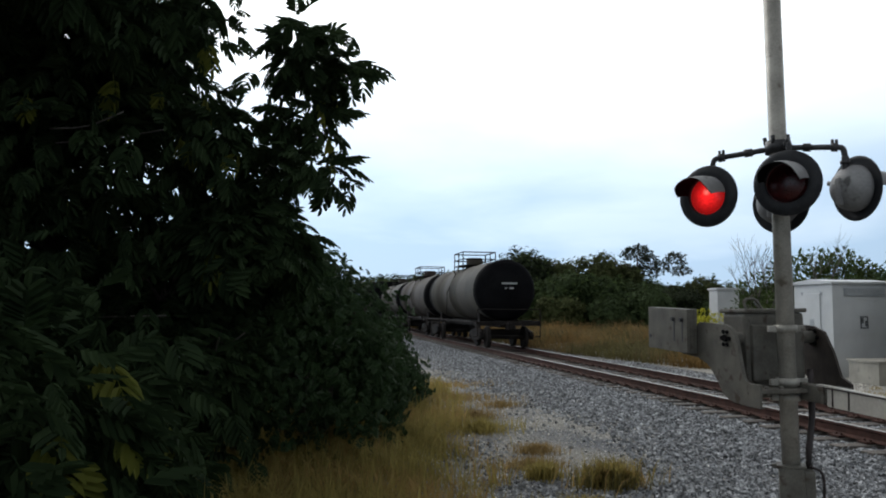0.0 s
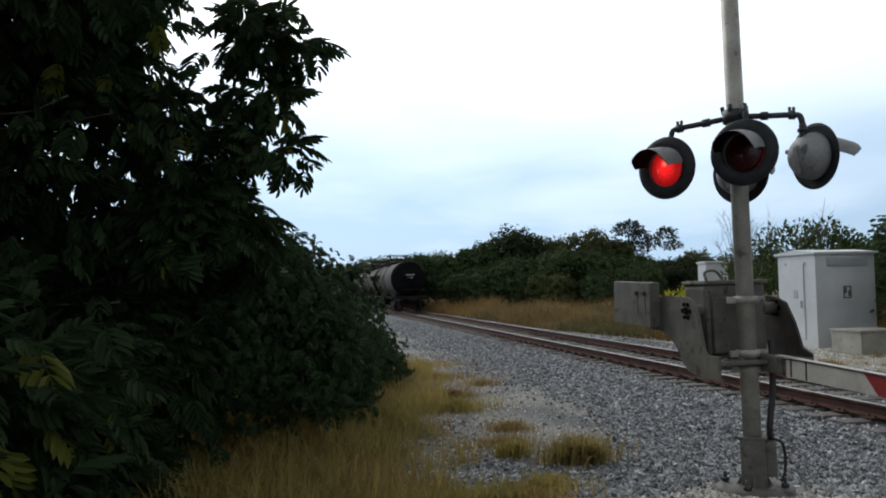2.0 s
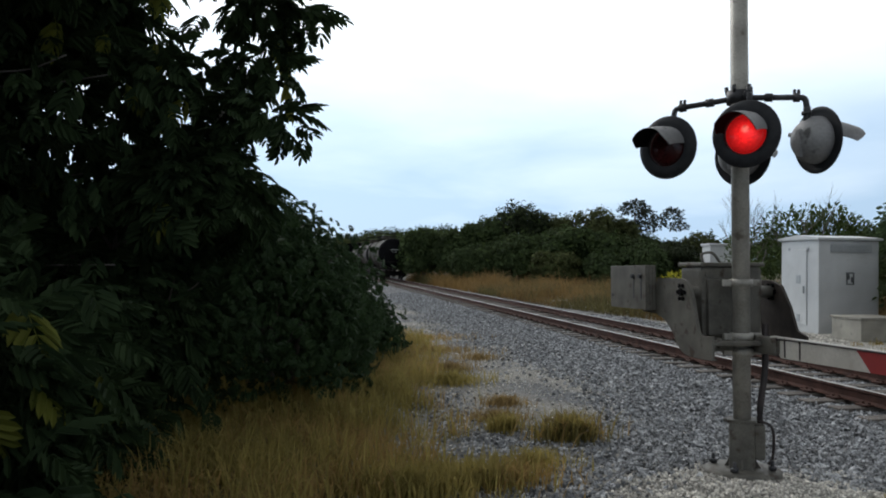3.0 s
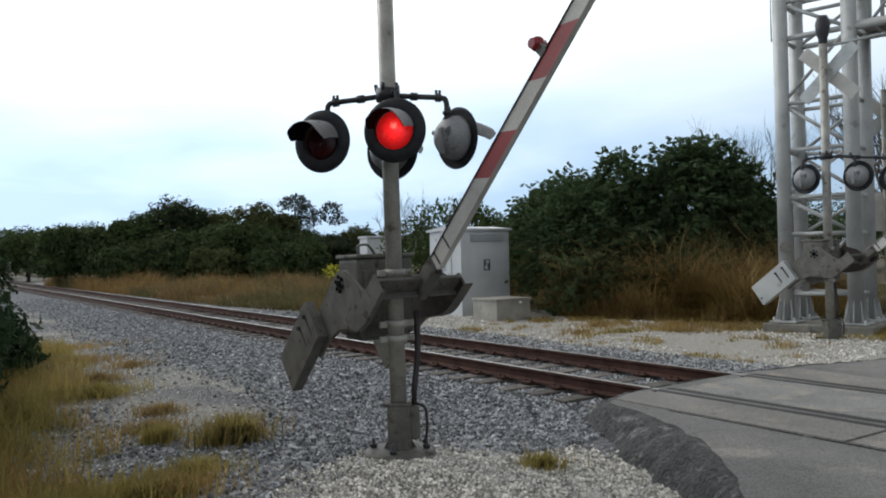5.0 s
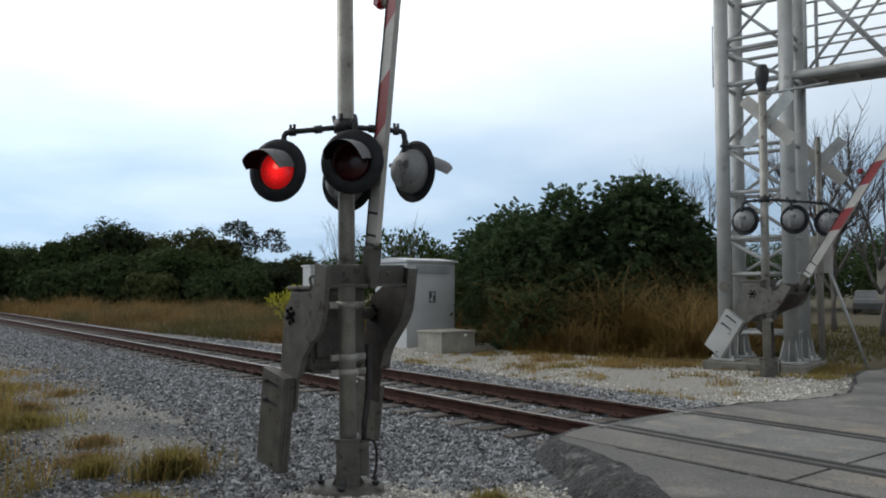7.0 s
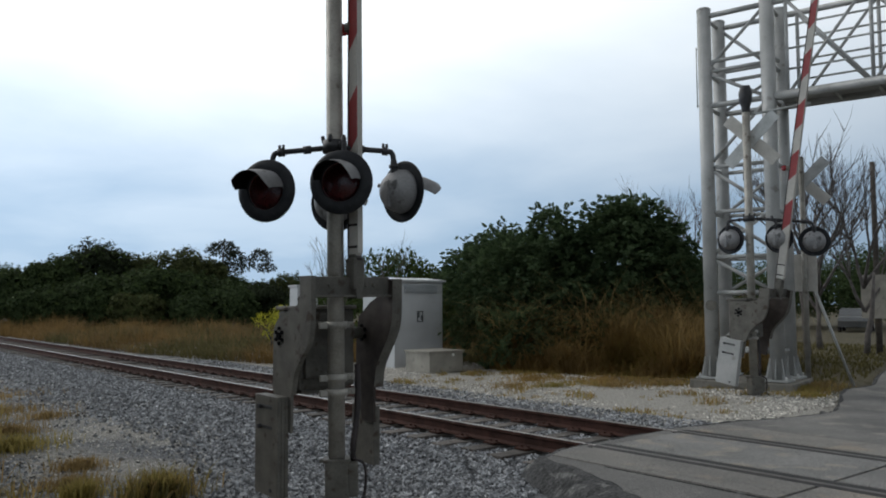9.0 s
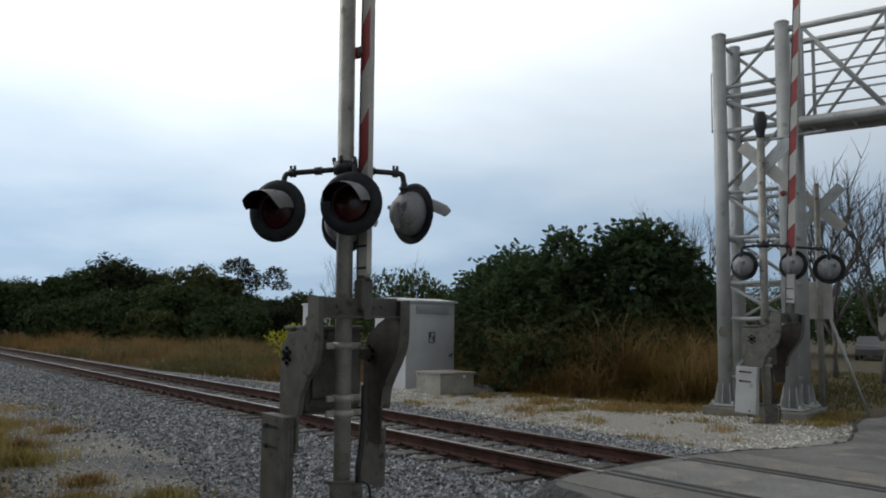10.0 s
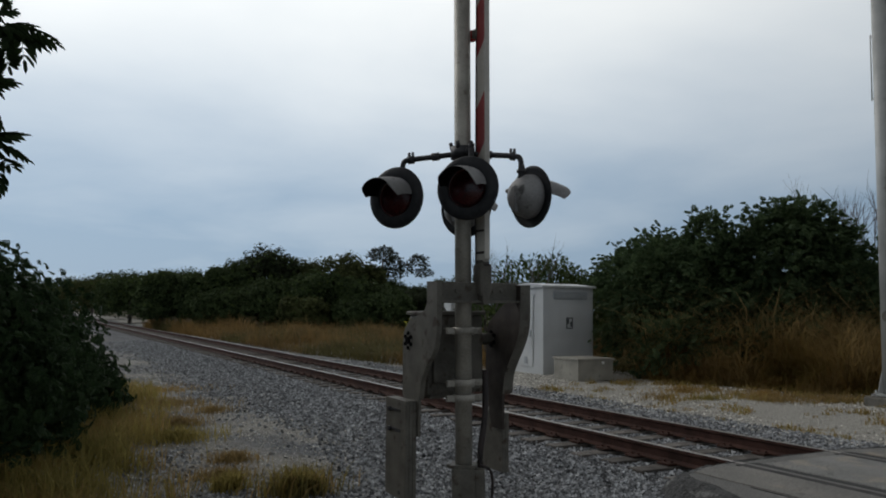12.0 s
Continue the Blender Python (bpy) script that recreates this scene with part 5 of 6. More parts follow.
def far_cabinet():
    c = thing("equipment_cabinet", pose(11.15, 27.1, 0.0, 0, 0, -8), "small white metal equipment cabinet in the grass", "equipment cabinet")
    bm = B()
    box(bm, (0.5, 0.5, 1.1), (1.0, 1.0, 2.6), bevel=0.02)
    part("body", bm, CABINET, c)
    bm = B()
    box(bm, (0.5, 0.5, 2.44), (1.12, 1.12, 0.1), bevel=0.02)
    part("roof", bm, CABINET, c)


far_cabinet()


def parked_car(at, turn):
    c = thing("parked_car", pose(*at, 0, 0, turn), "parked silver car on the far verge", "car")
    bm = B()
    plate(bm, [(-2.2, 0.35), (-2.25, 0.7), (-2.1, 0.92), (-1.3, 0.98), (-0.7, 1.42), (0.7, 1.45), (1.4, 1.0), (2.15, 0.85), (2.25, 0.55), (2.2, 0.35)], 1.7, bevel=0.06)
    part("body", bm, CAR_SILVER, c)
    bm = B()
    plate(bm, [(-1.15, 0.98), (-0.65, 1.36), (0.62, 1.38), (1.2, 1.0)], 1.72)
    part("window", bm, CAR_DARK, c, "dark side windows")
    for x in (-1.4, 1.4):
        for y in (-0.8, 0.8):
            bm = B()
            tube(bm, (x, y - 0.1, 0.32), (x, y + 0.1, 0.32), 0.32, 20)
            w = part("wheel", bm, CABLE, c)
            bm = B()
            tube(bm, (x, y - 0.11, 0.32), (x, y + 0.11, 0.32), 0.19, 14)
            part("rim", bm, GALV, w)


parked_car((43.6, 16.4, -0.19), 20)


def utility_pole():
    c = thing("utility_pole", pose(20.37, 5.53, -0.15), "dark wooden pole with a pale panel", "pole")
    bm = B()
    tube(bm, (0, 0, 0), (0, 0, 6.3), 0.1, 12, 0.08)
    part("shaft", bm, BARK, c)
    bm = B()
    box(bm, (-0.15, 0.0, 1.9), (0.03, 0.9, 1.4), bevel=0.01)
    part("panel", bm, CONCRETE, c, "pale blank panel")


utility_pole()


# ---- plants ----
FROND_A = frond(4, 0.5, 0.44, 0.85, BLUNT_V, BLUNT_F)
FROND_B = frond(4, 0.12, 0.42, 0.9)
FROND_C = frond(4, 0.35, 0.5, 1.0)


def near_tree():
    t = thing("pepper_tree", pose(-8.3, 1.6, -0.25), "dense dark green tree with drooping feathered leaves", "tree")
    for k, (x, y) in enumerate(((-0.2, 0.1), (0.25, 0.4), (-0.9, 0.6), (0.1, 1.0))):
        bm = B()
        limbs(bm, (x * 0.5, y * 0.5, 0), (x * 1.4 - 0.3, y * 0.6, 1.5), 0.07, 3, 2, 11 + k, 0.6)
        part("stem", bm, BARK, t, "thin grey-brown stem")
    o = np.array([-8.3, 1.6, -0.25])
    blobs = [(np.array(c) - o, r) for c, r in (
        ((-9.3, 1.5, 2.6), (1.2, 1.2, 2.0)), ((-9.6, -0.2, 4.1), (1.25, 1.2, 1.0)), ((-8.55, 1.4, 4.2), (0.55, 0.8, 0.8)), ((-7.19, 1.3, 3.76), (0.29, 0.4, 0.34)), ((-6.96, 1.25, 3.70), (0.22, 0.35, 0.22)), ((-7.85, 1.4, 2.95), (0.42, 0.6, 0.45)), ((-8.9, -1.1, 0.6), (0.9, 1.1, 0.95)), ((-9.8, -1.7, 0.7), (0.9, 0.9, 1.1)), ((-10.3, 2.4, 4.2), (1.7, 1.0, 1.5)), ((-8.9, 2.3, 3.6), (0.7, 0.7, 0.8)),
        # last two blobs: unseen growth, added left and overhead to shade the lower crown
        ((-7.20, 1.4, 2.72), (0.38, 0.45, 0.20)), ((-7.75, 1.6, 2.1), (0.52, 0.8, 0.5)), ((-9.0, 1.7, 0.6), (1.1, 1.1, 1.2)), ((-8.75, 0.7, 0.1), (0.8, 0.9, 0.5)), ((-10.1, 0.2, 0.6), (1.2, 1.2, 1.2)), ((-10.8, 1.6, 1.6), (1.8, 1.6, 3.0)), ((-7.40, 1.9, 2.0), (0.30, 0.5, 0.25)), ((-7.2, 1.4, 3.2), (0.30, 0.4, 0.26)), ((-8.25, 1.95, 0.9), (0.55, 0.75, 0.75)), ((-11.7, -2.4, 2.6), (1.2, 1.5, 2.6)), ((-9.7, -1.7, 5.1), (1.5, 1.2, 0.7)))]
    foliage("crown", blobs, 12500, 0.22, LEAF_NEAR, t, FROND_A, droop=0.35, spread=0.8, inner=0.35, floor=0.05, noise_amp=0.85, freq=2.1)
    foliage("crown", [q for q in blobs if q[0][2] < 2.5], 4500, 0.225, LEAF_NEAR, t, FROND_A, droop=0.35, spread=0.8, inner=0.5, floor=0.05)
    foliage("crown", blobs, 130, 0.26, LEAF_YELLOW, t, FROND_A, droop=1.3, spread=0.4, inner=0.85, floor=0.6)
    rr = random.Random(5)
    for k in range(9):
        p = Vector((rr.uniform(-2.4, -0.2), rr.uniform(-1.0, 0.4), rr.uniform(1.0, 3.2)))
        q = p + Vector((rr.uniform(0.5, 1.0), rr.uniform(-0.3, 0.3), rr.uniform(-0.1, 0.25)))
        bm = B()
        pipe(bm, smooth_path([p, p.lerp(q, 0.5) + Vector((0, 0, rr.uniform(-0.05, 0.05))), q], 4), 0.008, 5)
        part("twig", bm, PALE_TWIG, t, "thin pale bare twig")


near_tree()


def bush(name, at, blobs, n, size, leaf, label, template=(LEAF_V, LEAF_F), stems=3, category="bush", **kw):
    t = thing(name, pose(*at), label, category)
    H = max(c[2] + r[2] for c, r in blobs)
    for k in range(stems):
        a = 2.4 * k
        bm = B()
        limbs(bm, (0.25 * math.cos(a), 0.25 * math.sin(a), 0), (0.5 * math.cos(a), 0.5 * math.sin(a), H * 0.32), 0.05 + H * 0.008, 3, 2, 21 + k, 0.6)
        part("stem", bm, BARK, t, "thin brown stem")
    foliage("crown", blobs, n, size, leaf, t, template, floor=0.0, **kw)
    return t


bush("bush", (-7.2, 4.0, -0.25), [((0, 0, 0.95), (1.35, 1.8, 1.3)), ((-1.2, -1.2, 1.3), (1.4, 1.5, 1.5)), ((0.55, 1.0, 0.8), (0.95, 1.3, 1.0)), ((-0.2, 0.6, 1.9), (1.0, 1.4, 0.75)), ((0.2, 0.3, 1.55), (0.75, 0.9, 0.75)), ((-0.6, 0.2, 2.1), (0.8, 0.9, 0.7))], 12500, 0.11, LEAF_BUSH, "dull dark green rounded bush in rough grass", FROND_B, droop=0.1, inner=0.5, skin=True, noise_amp=0.4)
bush("bush", (-6.6, 8.0, -0.25), [((0, 0, 0.7), (1.4, 1.7, 1.15)), ((0.8, -0.4, 0.45), (0.75, 1.1, 0.65)), ((-0.5, 0.4, 1.35), (1.2, 1.7, 0.85)), ((-1.5, 1.0, 1.2), (1.5, 2.0, 1.2))], 9500, 0.125, LEAF_BUSH, "spreading green bush beside the gravel", FROND_B, droop=0.1, inner=0.5, skin=True, noise_amp=0.4)
bush("bush", (-8.4, 13.5, -0.25), [((0, 0, 1.0), (2.0, 2.6, 1.5)), ((-2, 3, 1.5), (2.4, 3, 1.8)), ((0.2, 4, 1.0), (1.5, 2.4, 1.3))], 9000, 0.17, LEAF_BUSH, "dense green bush along the track", droop=0.1, inner=0.5, skin=True, noise_amp=0.4)
bush("shrub", (10.2, 9.8, -0.1), [((-0.2, 0, 1.5), (2.3, 2.0, 1.8)), ((0.9, -0.9, 2.6), (1.6, 1.3, 1.3)), ((-1.3, 0.6, 2.1), (1.3, 1.3, 1.3)), ((-2.2, 0.6, 1.5), (1.0, 1.2, 1.4)), ((-0.5, 0.0, 3.45), (0.75, 0.7, 0.85)), ((1.2, -1.0, 3.8), (1.1, 0.9, 0.75)), ((2.2, -1.0, 3.75), (1.0, 0.8, 0.8)), ((2.1, -1.6, 2.4), (0.9, 0.8, 1.0)), ((2.6, -1.9, 1.5), (0.9, 0.9, 1.4)), ((3.5, -0.8, 3.1), (1.0, 0.9, 0.9)), ((4.3, -0.6, 1.9), (1.1, 1.0, 1.4)), ((-2.5, -0.9, 0.7), (1.0, 0.9, 0.8)), ((-1.2, -1.6, 0.5), (0.9, 0.8, 0.7)), ((-1.7, 1.9, 2.4), (0.9, 0.9, 0.95)), ((-0.8, 1.6, 2.9), (0.9, 0.9, 0.9))],
     34000, 0.145, LEAF_SHRUB, "big dark green shrub with layered leaf tips", FROND_C, 4, "shrub", droop=0.0, inner=0.5, spread=0.45, noise_amp=0.8, freq=1.9)
bush("shrub", (9.2, 17.5, -0.1), [((0, 0, 1.6), (2.6, 2.0, 1.9)), ((0.9, -0.3, 2.2), (1.3, 1.2, 1.2)), ((2.5, 0.5, 1.3), (1.8, 1.5, 1.6))], 7000, 0.2, LEAF_LIGHT, "light green twiggy shrub behind the cabinet", (LEAF_V, LEAF_F), 4, "shrub", droop=0.0, inner=0.5)
bush("flowering_weed", (5.2, 17.3, -0.1), [((0, 0, 0.9), (0.55, 0.6, 0.5)), ((0.4, -0.2, 1.25), (0.35, 0.3, 0.22)), ((-0.45, 0.1, 1.15), (0.4, 0.3, 0.22)), ((0.0, 0.0, 1.45), (0.3, 0.3, 0.16))], 750, 0.12, FLOWER, "yellow-green flowering weed in the dry grass", (LEAF_V, LEAF_F), 2, "weed", droop=-0.3)


def bare_tree(at, height, seed, r=0.12, forks=4):
    t = thing("bare_tree", pose(*at), "bare pale-twigged tree without leaves", "tree", "bare trees")
    bm = B()
    limbs(bm, (0, 0, 0), (0.2, 0.1, height * 0.42), r, 2, 0, seed)
    part("trunk", bm, PALE_TWIG, t)
    rr = random.Random(seed)
    for k in range(5):
        bm = B()
        a = k * 1.26 + rr.uniform(-0.3, 0.3)
        z = height * rr.uniform(0.2, 0.4)
        limbs(bm, (0.1, 0.05, z), (0.1 + math.cos(a) * height * 0.17, 0.05 + math.sin(a) * height * 0.17, z + height * 0.3), r * 0.55, forks, 3, seed * 7 + k, 0.45)
        part("limb", bm, PALE_TWIG, t)
    return t


bare_tree((17.8, 6.6, -0.15), 6.8, 5, 0.12, 5)
bare_tree((19.6, 5.6, -0.15), 6.4, 31, 0.11, 5)
bare_tree((15.6, 9.6, -0.15), 5.6, 8, 0.09)
bare_tree((21.5, 8.0, -0.15), 6.0, 12)
bare_tree((8.6, 16.4, -0.15), 4.0, 15, 0.05, 3)
bare_tree((7.3, 17.6, -0.15), 4.1, 27, 0.05, 4)


def tree_mass(name, blobs, n, size, leaf, label, category="tree", light=0, **kw):
    t = thing(name, pose(0, 0, -0.2), label, category)
    c = blobs[0][0]
    bm = B()
    pipe(bm, [(c[0], c[1], 0), (c[0] + 0.1, c[1], c[2] * 0.4), (c[0], c[1] + 0.1, c[2] * 0.8), (c[0] + 0.1, c[1], c[2] * 1.1)], [0.2, 0.17, 0.13, 0.06], 8)
    part("trunk", bm, BARK, t)
    foliage("crown", blobs, n, size, leaf, t, floor=0.0, **kw)
    # paler leaves on upward sides only: sky light put into the crown colour
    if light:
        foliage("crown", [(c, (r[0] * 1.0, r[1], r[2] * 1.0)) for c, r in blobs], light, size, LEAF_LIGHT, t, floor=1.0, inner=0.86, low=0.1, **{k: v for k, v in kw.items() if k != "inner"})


def woods():
    """Low wood behind the dry grass: each clump is a tree of its own."""
    rr = random.Random(3)
    kw = dict(droop=0.1, spread=0.9, noise_amp=0.45, freq=2.0, template=(SMALL_V, SMALL_F))
    spots = [(3.2, 60, 4.8, 2.0), (5.6, 58, 4.8, 2.0), (7.7, 57, 5.5, 1.7), (10.6, 57, 7.0, 2.3), (13.4, 58, 6.2, 2.2), (16.1, 57, 6.6, 2.3), (18.9, 57, 6.0, 1.9), (21.2, 58, 4.9, 2.0), (24, 58, 4.0, 2.2), (27.2, 58, 4.8, 1.8), (29.6, 58, 4.0, 1.8),
             (6.3, 53, 3.2, 1.9), (9.2, 52, 4.2, 2.1), (12.3, 51, 4.7, 2.2), (15.2, 50, 4.4, 2.0), (17.8, 50, 3.9, 1.9), (10.8, 48, 2.7, 1.6), (14.0, 46.5, 2.6, 1.5), (16.6, 46, 3.2, 1.6), (19.6, 47.5, 3.4, 1.9), (22.0, 46, 2.6, 1.7),
             (3.5, 84, 5.6, 3.4), (8.0, 88, 6.2, 3.6), (1.5, 108, 5.8, 4.2), (6.5, 112, 6.8, 4.4), (12.0, 100, 7.0, 4.2), (0.5, 140, 7.0, 5), (8, 140, 8, 5), (16, 120, 7.4, 5), (34, 56, 4.6, 3.0), (-6.5, 120, 5.0, 4), (-8, 95, 4.5, 3.6), (-5.5, 160, 6.5, 5)]
    for x, y, h, w in spots:
        blobs = [((x, y, h * 0.46), (w, w, h * 0.46))]
        for k in range(8):
            a = rr.uniform(0, 6.28)
            blobs.append(((x + math.cos(a) * w * 0.7, y + math.sin(a) * w * 0.7, h * rr.uniform(0.3, 0.74)), (w * rr.uniform(0.32, 0.55), w * 0.5, h * rr.uniform(0.13, 0.22))))
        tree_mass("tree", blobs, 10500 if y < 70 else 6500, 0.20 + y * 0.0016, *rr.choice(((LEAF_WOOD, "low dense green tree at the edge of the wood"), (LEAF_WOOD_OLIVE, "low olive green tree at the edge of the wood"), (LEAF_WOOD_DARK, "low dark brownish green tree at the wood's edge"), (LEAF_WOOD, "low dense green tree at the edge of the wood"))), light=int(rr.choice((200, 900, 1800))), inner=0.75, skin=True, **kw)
    tree_mass("tree", [((20.6, 57, 6.3), (1.2, 1.1, 0.7)), ((21.6, 57, 5.7), (0.8, 0.8, 0.6)), ((24.0, 57, 5.9), (0.9, 0.8, 0.55)), ((21.4, 57, 4.8), (1.2, 1, 0.5)), ((24.6, 57, 4.9), (0.7, 0.8, 0.45)), ((22.8, 57, 5.2), (0.6, 0.6, 0.5))], 2100, 0.26, LEAF_GUM, "tall sparse dark tree with open crown", **kw)
    # trees and hedge beyond the road
    for x, y, h, w in ((31, 21, 4.4, 4.0), (39, 25, 4.8, 4.5), (25, 19, 3.6, 3.5), (52, 26, 5.8, 5.0), (20, 20, 3.4, 3.2), (52, 20, 6, 6), (14.5, 20, 3.2, 3.0), (60, 10, 6.5, 6), (51, 20.5, 4.6, 3.6), (56, 19, 5.2, 4.2), (63, 23, 6.4, 5), (47, 23, 4.4, 3.4)):
        tree_mass("tree", [((x, y, h * 0.5), (w, w * 0.8, h * 0.5)), ((x + 1, y - 1, h * 0.6), (w * 0.6, w * 0.5, h * 0.4))], 6000, 0.22, LEAF_WOOD, "dark green tree beyond the road", inner=0.6, skin=True, **kw)


woods()


def clumpy(P, scale):
    return np.array([noise.noise(Vector((x * scale, y * scale, 3.1))) for x, y, _ in P])


def grasses():
    n = 74000
    y = 6 + 60 * rng.random(n) ** 1.25
    lo = np.interp(y, [6, 9, 14, 24, 45, 66], [7.6, 7.0, 4.2, 2.9, 2.7, 2.5])
    hi = np.interp(y, [6, 14, 30, 66], [14, 16, 24, 20])
    P = np.stack([lo + (hi - lo) * rng.random(n) ** 1.2, y, np.zeros(n)], 1)
    P[:, 2] = ground_z(P[:, 0], P[:, 1])
    P = P[~((P[:, 0] < 7.8) & (P[:, 0] > 4.6) & (P[:, 1] > 8.6) & (P[:, 1] < 13.6))]
    c = clumpy(P, 0.45) + rng.normal(scale=0.15, size=len(P))
    kind = clumpy(P, 0.16) + 0.45 * clumpy(P, 0.55) - 0.12 * np.clip((P[:, 1] - 38) / 15, 0, 1) + rng.normal(scale=0.1, size=len(P))
    high = (0.40 + 0.75 * np.clip(c, -0.2, 0.6)) * np.interp(P[:, 1], [20, 48], [1.0, 1.6])
    for sel, m, label in ((kind > 0.10, GRASS_MEADOW, "tall dry golden grass before the trees"), ((kind <= 0.10) & (kind > -0.10), GRASS_DUN, "dry brown grass between golden clumps"), (kind <= -0.10, GRASS_OLIVE, "olive brown grass before the trees")):
        tagged(blades("tall_grass", P[sel], np.maximum(0.2, high[sel]), m, None, 1.7, 0.013), label, "grass", kind="stuff")
    n = 52000
    P = np.stack([rng.uniform(6.8, 14.5, n), rng.uniform(3.2, 9.6, n), np.zeros(n)], 1)
    P[:, 2] = ground_z(P[:, 0], P[:, 1])
    line = np.interp(P[:, 0], [6.8, 7.8, 8.8, 11, 14.5], [7.2, 5.2, 4.3, 4.6, 5.6])
    back = P[:, 1] - line - rng.normal(scale=0.3, size=len(P))
    P, back = P[back > 0], back[back > 0]
    c = clumpy(P, 0.9) + rng.normal(scale=0.22, size=len(P))
    rise = np.interp(P[:, 0] + 0.25 * P[:, 1], [9.2, 10.2], [0.35, 1.0]) * np.clip(0.5 + back * 0.9, 0, 1.7) * (1 + 0.9 * clumpy(P, 0.9)) * rng.uniform(0.55, 1.15, len(P))
    for sel, k, m, label in ((c > 0.22, 1.0, GRASS_BROWN, "tall brown dry grass below the shrub"), ((c <= 0.22) & (c > -0.15), 0.9, GRASS_GOLD, "golden dry grass below the shrub"), (c <= -0.15, 0.65, GRASS_GREEN, "olive green weeds among the dry grass")):
        tagged(blades("tall_grass", P[sel], np.maximum(0.15, rise[sel] * k), m, None, 1.7, 0.007, 0.8), label, "grass", kind="stuff")
    # verge below the tree and along the bushes
    n = 40000
    P = np.stack([rng.uniform(-8.6, -4.2, n), rng.uniform(-3.4, 11.5, n), np.zeros(n)], 1)
    P[:, 2] = ground_z(P[:, 0], P[:, 1])
    rim = np.interp(P[:, 1], [-3.4, -1, 1, 3, 5, 7, 9, 11.5], [-7.1, -6.5, -5.95, -5.75, -5.3, -4.85, -4.6, -4.6])
    P = P[P[:, 0] < rim + clumpy(P, 1.3) * 1.1 + rng.normal(scale=0.12, size=len(P))]
    c = clumpy(P, 1.1) + rng.normal(scale=0.2, size=len(P))
    tagged(blades("verge_grass", P[c > -0.08], 0.40, GRASS_GREEN, None, 1.2, 0.006), "yellow-green uncut verge grass below the tree", "grass", kind="stuff")
    tagged(blades("verge_grass", P[c <= -0.08], 0.32, GRASS_GOLD, None, 1.2, 0.006), "straw-coloured verge grass below the tree", "grass", kind="stuff")
    # tufts in the gravel
    for x, y, r, n, h, m in ((-4.2, 1.62, 0.34, 520, 0.29, GRASS_GREEN), (-4.2, 1.62, 0.38, 420, 0.24, GRASS_OLIVE), (-4.22, 1.66, 0.42, 300, 0.26, GRASS_GOLD), (-4.72, 2.15, 0.26, 420, 0.2, GRASS_GREEN), (-4.66, 2.75, 0.45, 420, 0.14, GRASS_BROWN), (-5.5, 0.15, 0.5, 1300, 0.2, GRASS_GREEN), (-5.2, 0.15, 0.55, 700, 0.16, GRASS_GOLD), (-6.0, 0.0, 0.7, 1300, 0.24, GRASS_GREEN), (-4.35, 3.6, 0.36, 420, 0.12, GRASS_BROWN), (-2.5, -0.85, 0.24, 300, 0.13, GRASS_GREEN), (-4.4, 6.8, 0.5, 500, 0.16, GRASS_BROWN), (-4.3, 9.2, 1.3, 900, 0.14, GRASS_BROWN), (-4.7, 5.2, 0.7, 700, 0.2, GRASS_GREEN), (-4.0, 12.0, 1.5, 700, 0.12, GRASS_GOLD),
                             (-4.9, 0.55, 0.4, 500, 0.16, GRASS_GREEN), (-3.7, 8.0, 0.5, 350, 0.12, GRASS_BROWN), (7.9, 1.9, 0.7, 600, 0.14, GRASS_GREEN), (6.0, 4.6, 0.8, 500, 0.12, GRASS_BROWN), (4.6, 6.2, 0.7, 350, 0.1, GRASS_BROWN), (7.0, 1.2, 0.5, 350, 0.1, GRASS_GREEN), (6.3, 5.2, 0.9, 700, 0.16, GRASS_GOLD), (7.0, 4.3, 0.8, 600, 0.14, GRASS_BROWN), (5.6, 6.6, 0.9, 600, 0.12, GRASS_GOLD), (5.0, 5.4, 0.6, 300, 0.1, GRASS_GREEN), (8.4, 0.9 + 0.9, 0.8, 700, 0.12, GRASS_BROWN)):
        a, q = rng.uniform(0, 6.28, n), np.abs(rng.normal(scale=0.5, size=n))
        P = np.stack([x + np.cos(a) * q * r, y + np.sin(a) * q * r * 0.8, np.zeros(n)], 1)
        P[:, 2] = ground_z(P[:, 0], P[:, 1])
        P = P[outside_road(P, 0.05)]
        tagged(blades("grass_tuft", P, h, m, None, 1.0, 0.006), "low tuft of weedy grass in the gravel", "grass tuft", "grass tufts", "stuff")
    # thin weeds creeping over the pale chips beyond the track
    n = 30000
    P = np.stack([rng.uniform(3.4, 9.0, n), rng.uniform(0.9, 9.0, n), np.zeros(n)], 1)
    P = P[outside_road(P, 0.25)]
    P[:, 2] = ground_z(P[:, 0], P[:, 1])
    near = np.interp(P[:, 0] + 0.35 * P[:, 1], [5.0, 9.0], [0.0, 0.36])
    c = clumpy(P, 1.5) + 0.6 * clumpy(P, 4.0) + near + rng.normal(scale=0.06, size=len(P))
    P, c = P[c > 0.42], c[c > 0.42]
    half = rng.random(len(P)) < 0.55
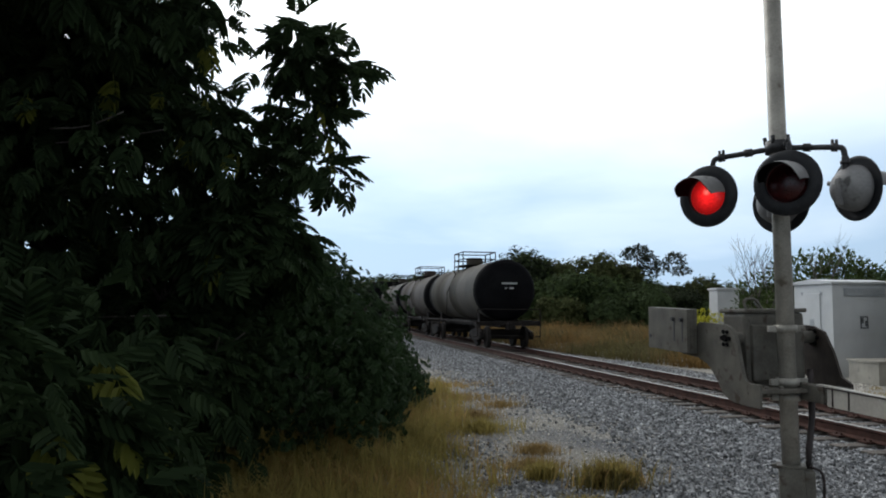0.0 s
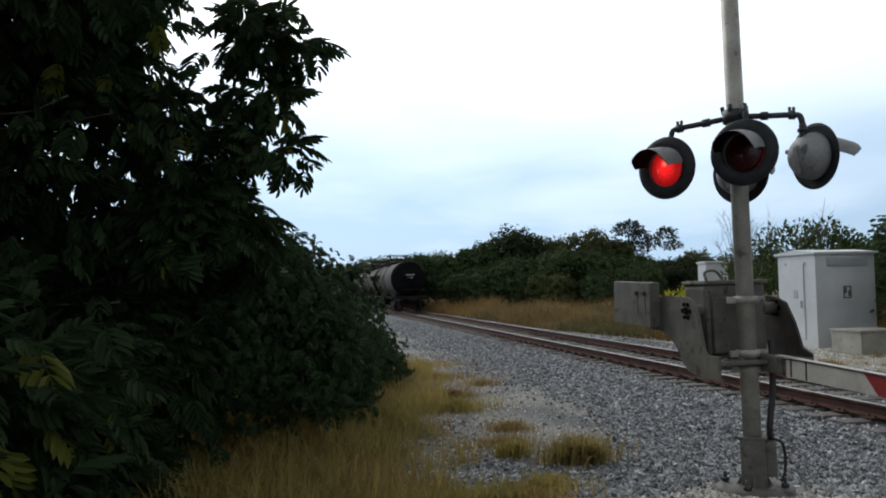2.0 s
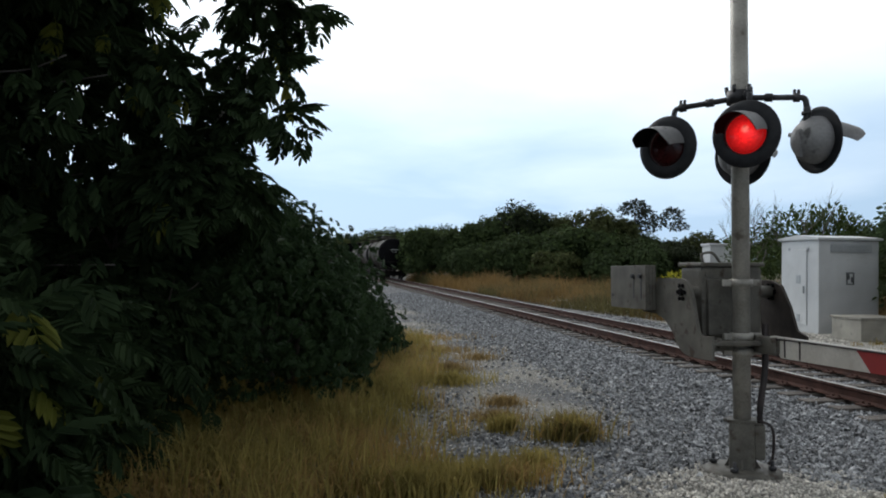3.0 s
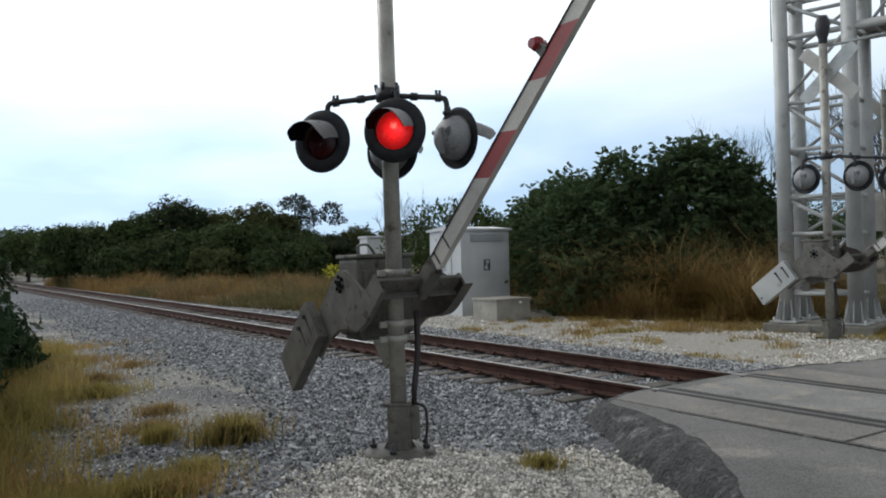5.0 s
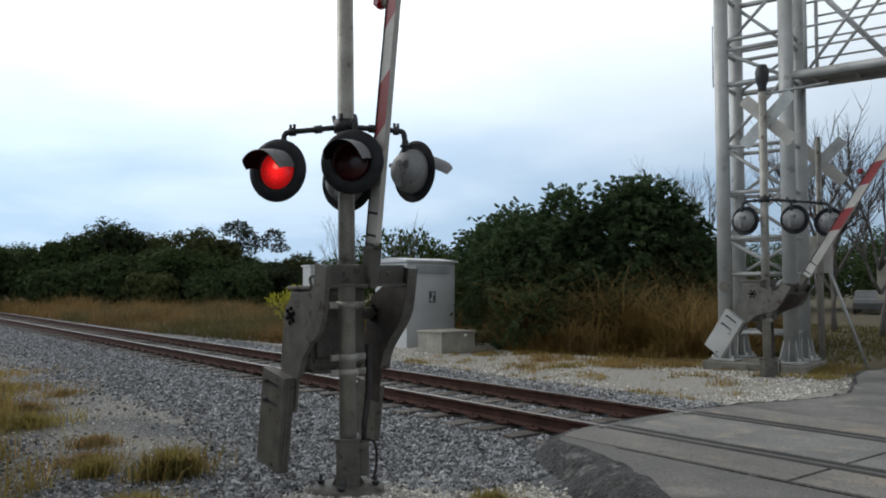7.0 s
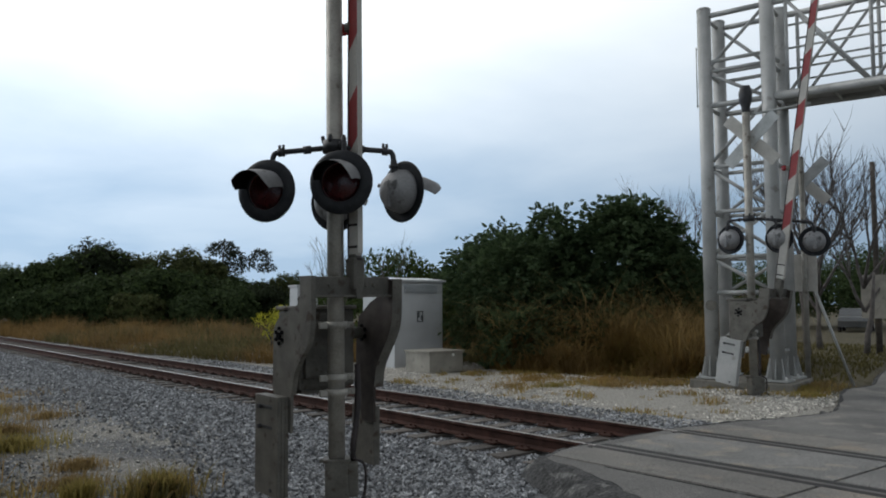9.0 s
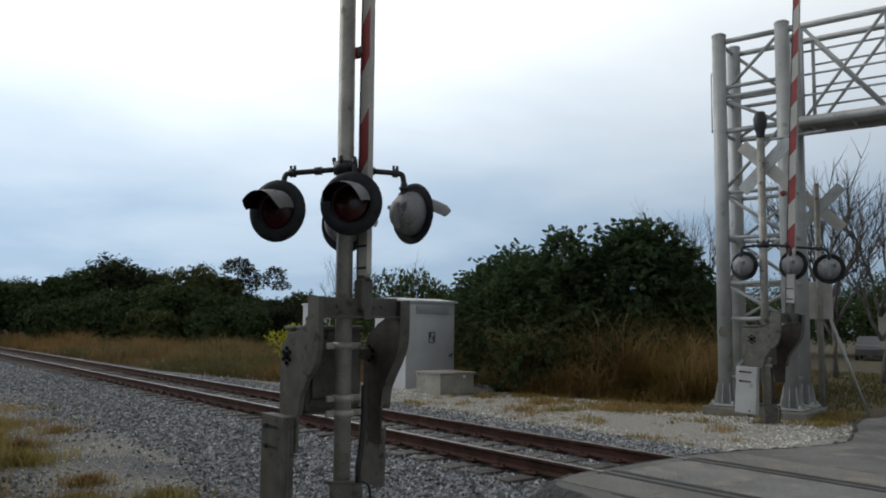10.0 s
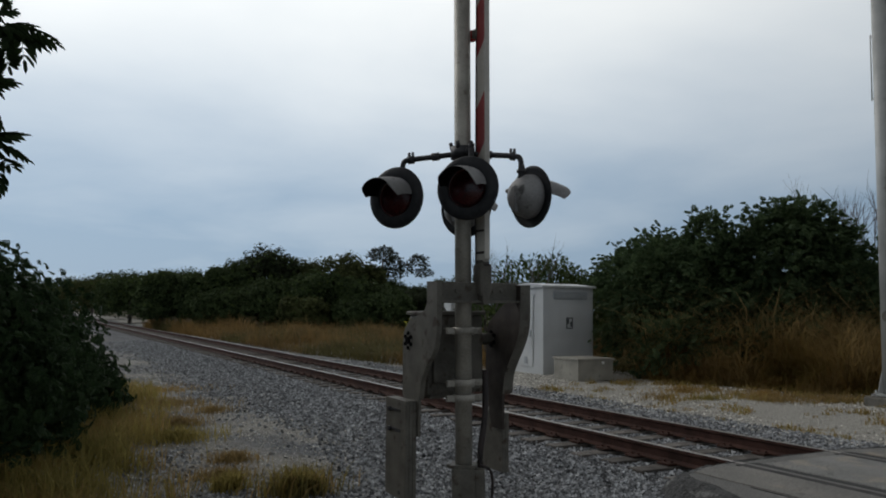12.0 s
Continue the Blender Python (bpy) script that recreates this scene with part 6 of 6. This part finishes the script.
    for sel, m, label in ((half, GRASS_GOLD, "sparse dry straw weeds in the pale chips"), (~half, GRASS_GREEN, "sparse olive weeds in the pale chips")):
        tagged(blades("weeds", P[sel], 0.05 + 0.22 * np.clip(c[sel] - 0.42, 0, 0.5), m, None, 1.4, 0.006), label, "weeds", kind="stuff")
    # lawn beyond the road
    n = 9000
    P = np.stack([rng.uniform(9, 26, n), rng.uniform(2, 12, n), np.zeros(n)], 1)
    P = P[(P[:, 1] > edge_y(P[:, 0]) + 0.3)]
    P[:, 2] = ground_z(P[:, 0], P[:, 1])
    tagged(blades("lawn", P, 0.12, GRASS_OLIVE, None, 0.9, 0.02), "patchy short green lawn beyond the road", "lawn", kind="stuff")


grasses()


# ---- what moves ----
def raise_gate(gate, rows):
    x, y, z = gate.location
    walk(gate, [(t, pose(x, y, z, -a, 0, 0)) for t, a in rows])


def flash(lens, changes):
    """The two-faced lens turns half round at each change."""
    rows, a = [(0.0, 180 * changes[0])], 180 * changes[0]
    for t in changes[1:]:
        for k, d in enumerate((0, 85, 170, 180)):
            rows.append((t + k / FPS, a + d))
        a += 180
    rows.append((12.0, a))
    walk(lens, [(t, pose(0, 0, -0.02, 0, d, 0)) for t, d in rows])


def motions():
    raise_gate(near_gate, [(0, -2), (2.8, -2), (3.3, 9), (3.8, 19.5), (4.3, 28.5), (4.5, 32.5), (5.0, 42.5), (5.5, 52.2), (6.0, 63.3), (6.5, 72.8), (6.7, 76.0), (7.3, 83.6), (7.9, 88.2), (8.3, 89.2), (12, 89.2)])
    raise_gate(far_gate, [(0, 0), (3.3, 2), (4.3, 24), (5.5, 42), (6.5, 50), (7.5, 62), (8.5, 74), (9.0, 80.5), (9.5, 85.5), (10.0, 87), (12, 87)])
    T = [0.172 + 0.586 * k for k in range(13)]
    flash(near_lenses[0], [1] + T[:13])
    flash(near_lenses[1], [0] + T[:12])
    for car in TRAIN:
        x, y, z = car.location
        walk(car, [(t, pose(x, y + 12.0 * t, z)) for t in (0, 3, 6, 9, 12)])


motions()
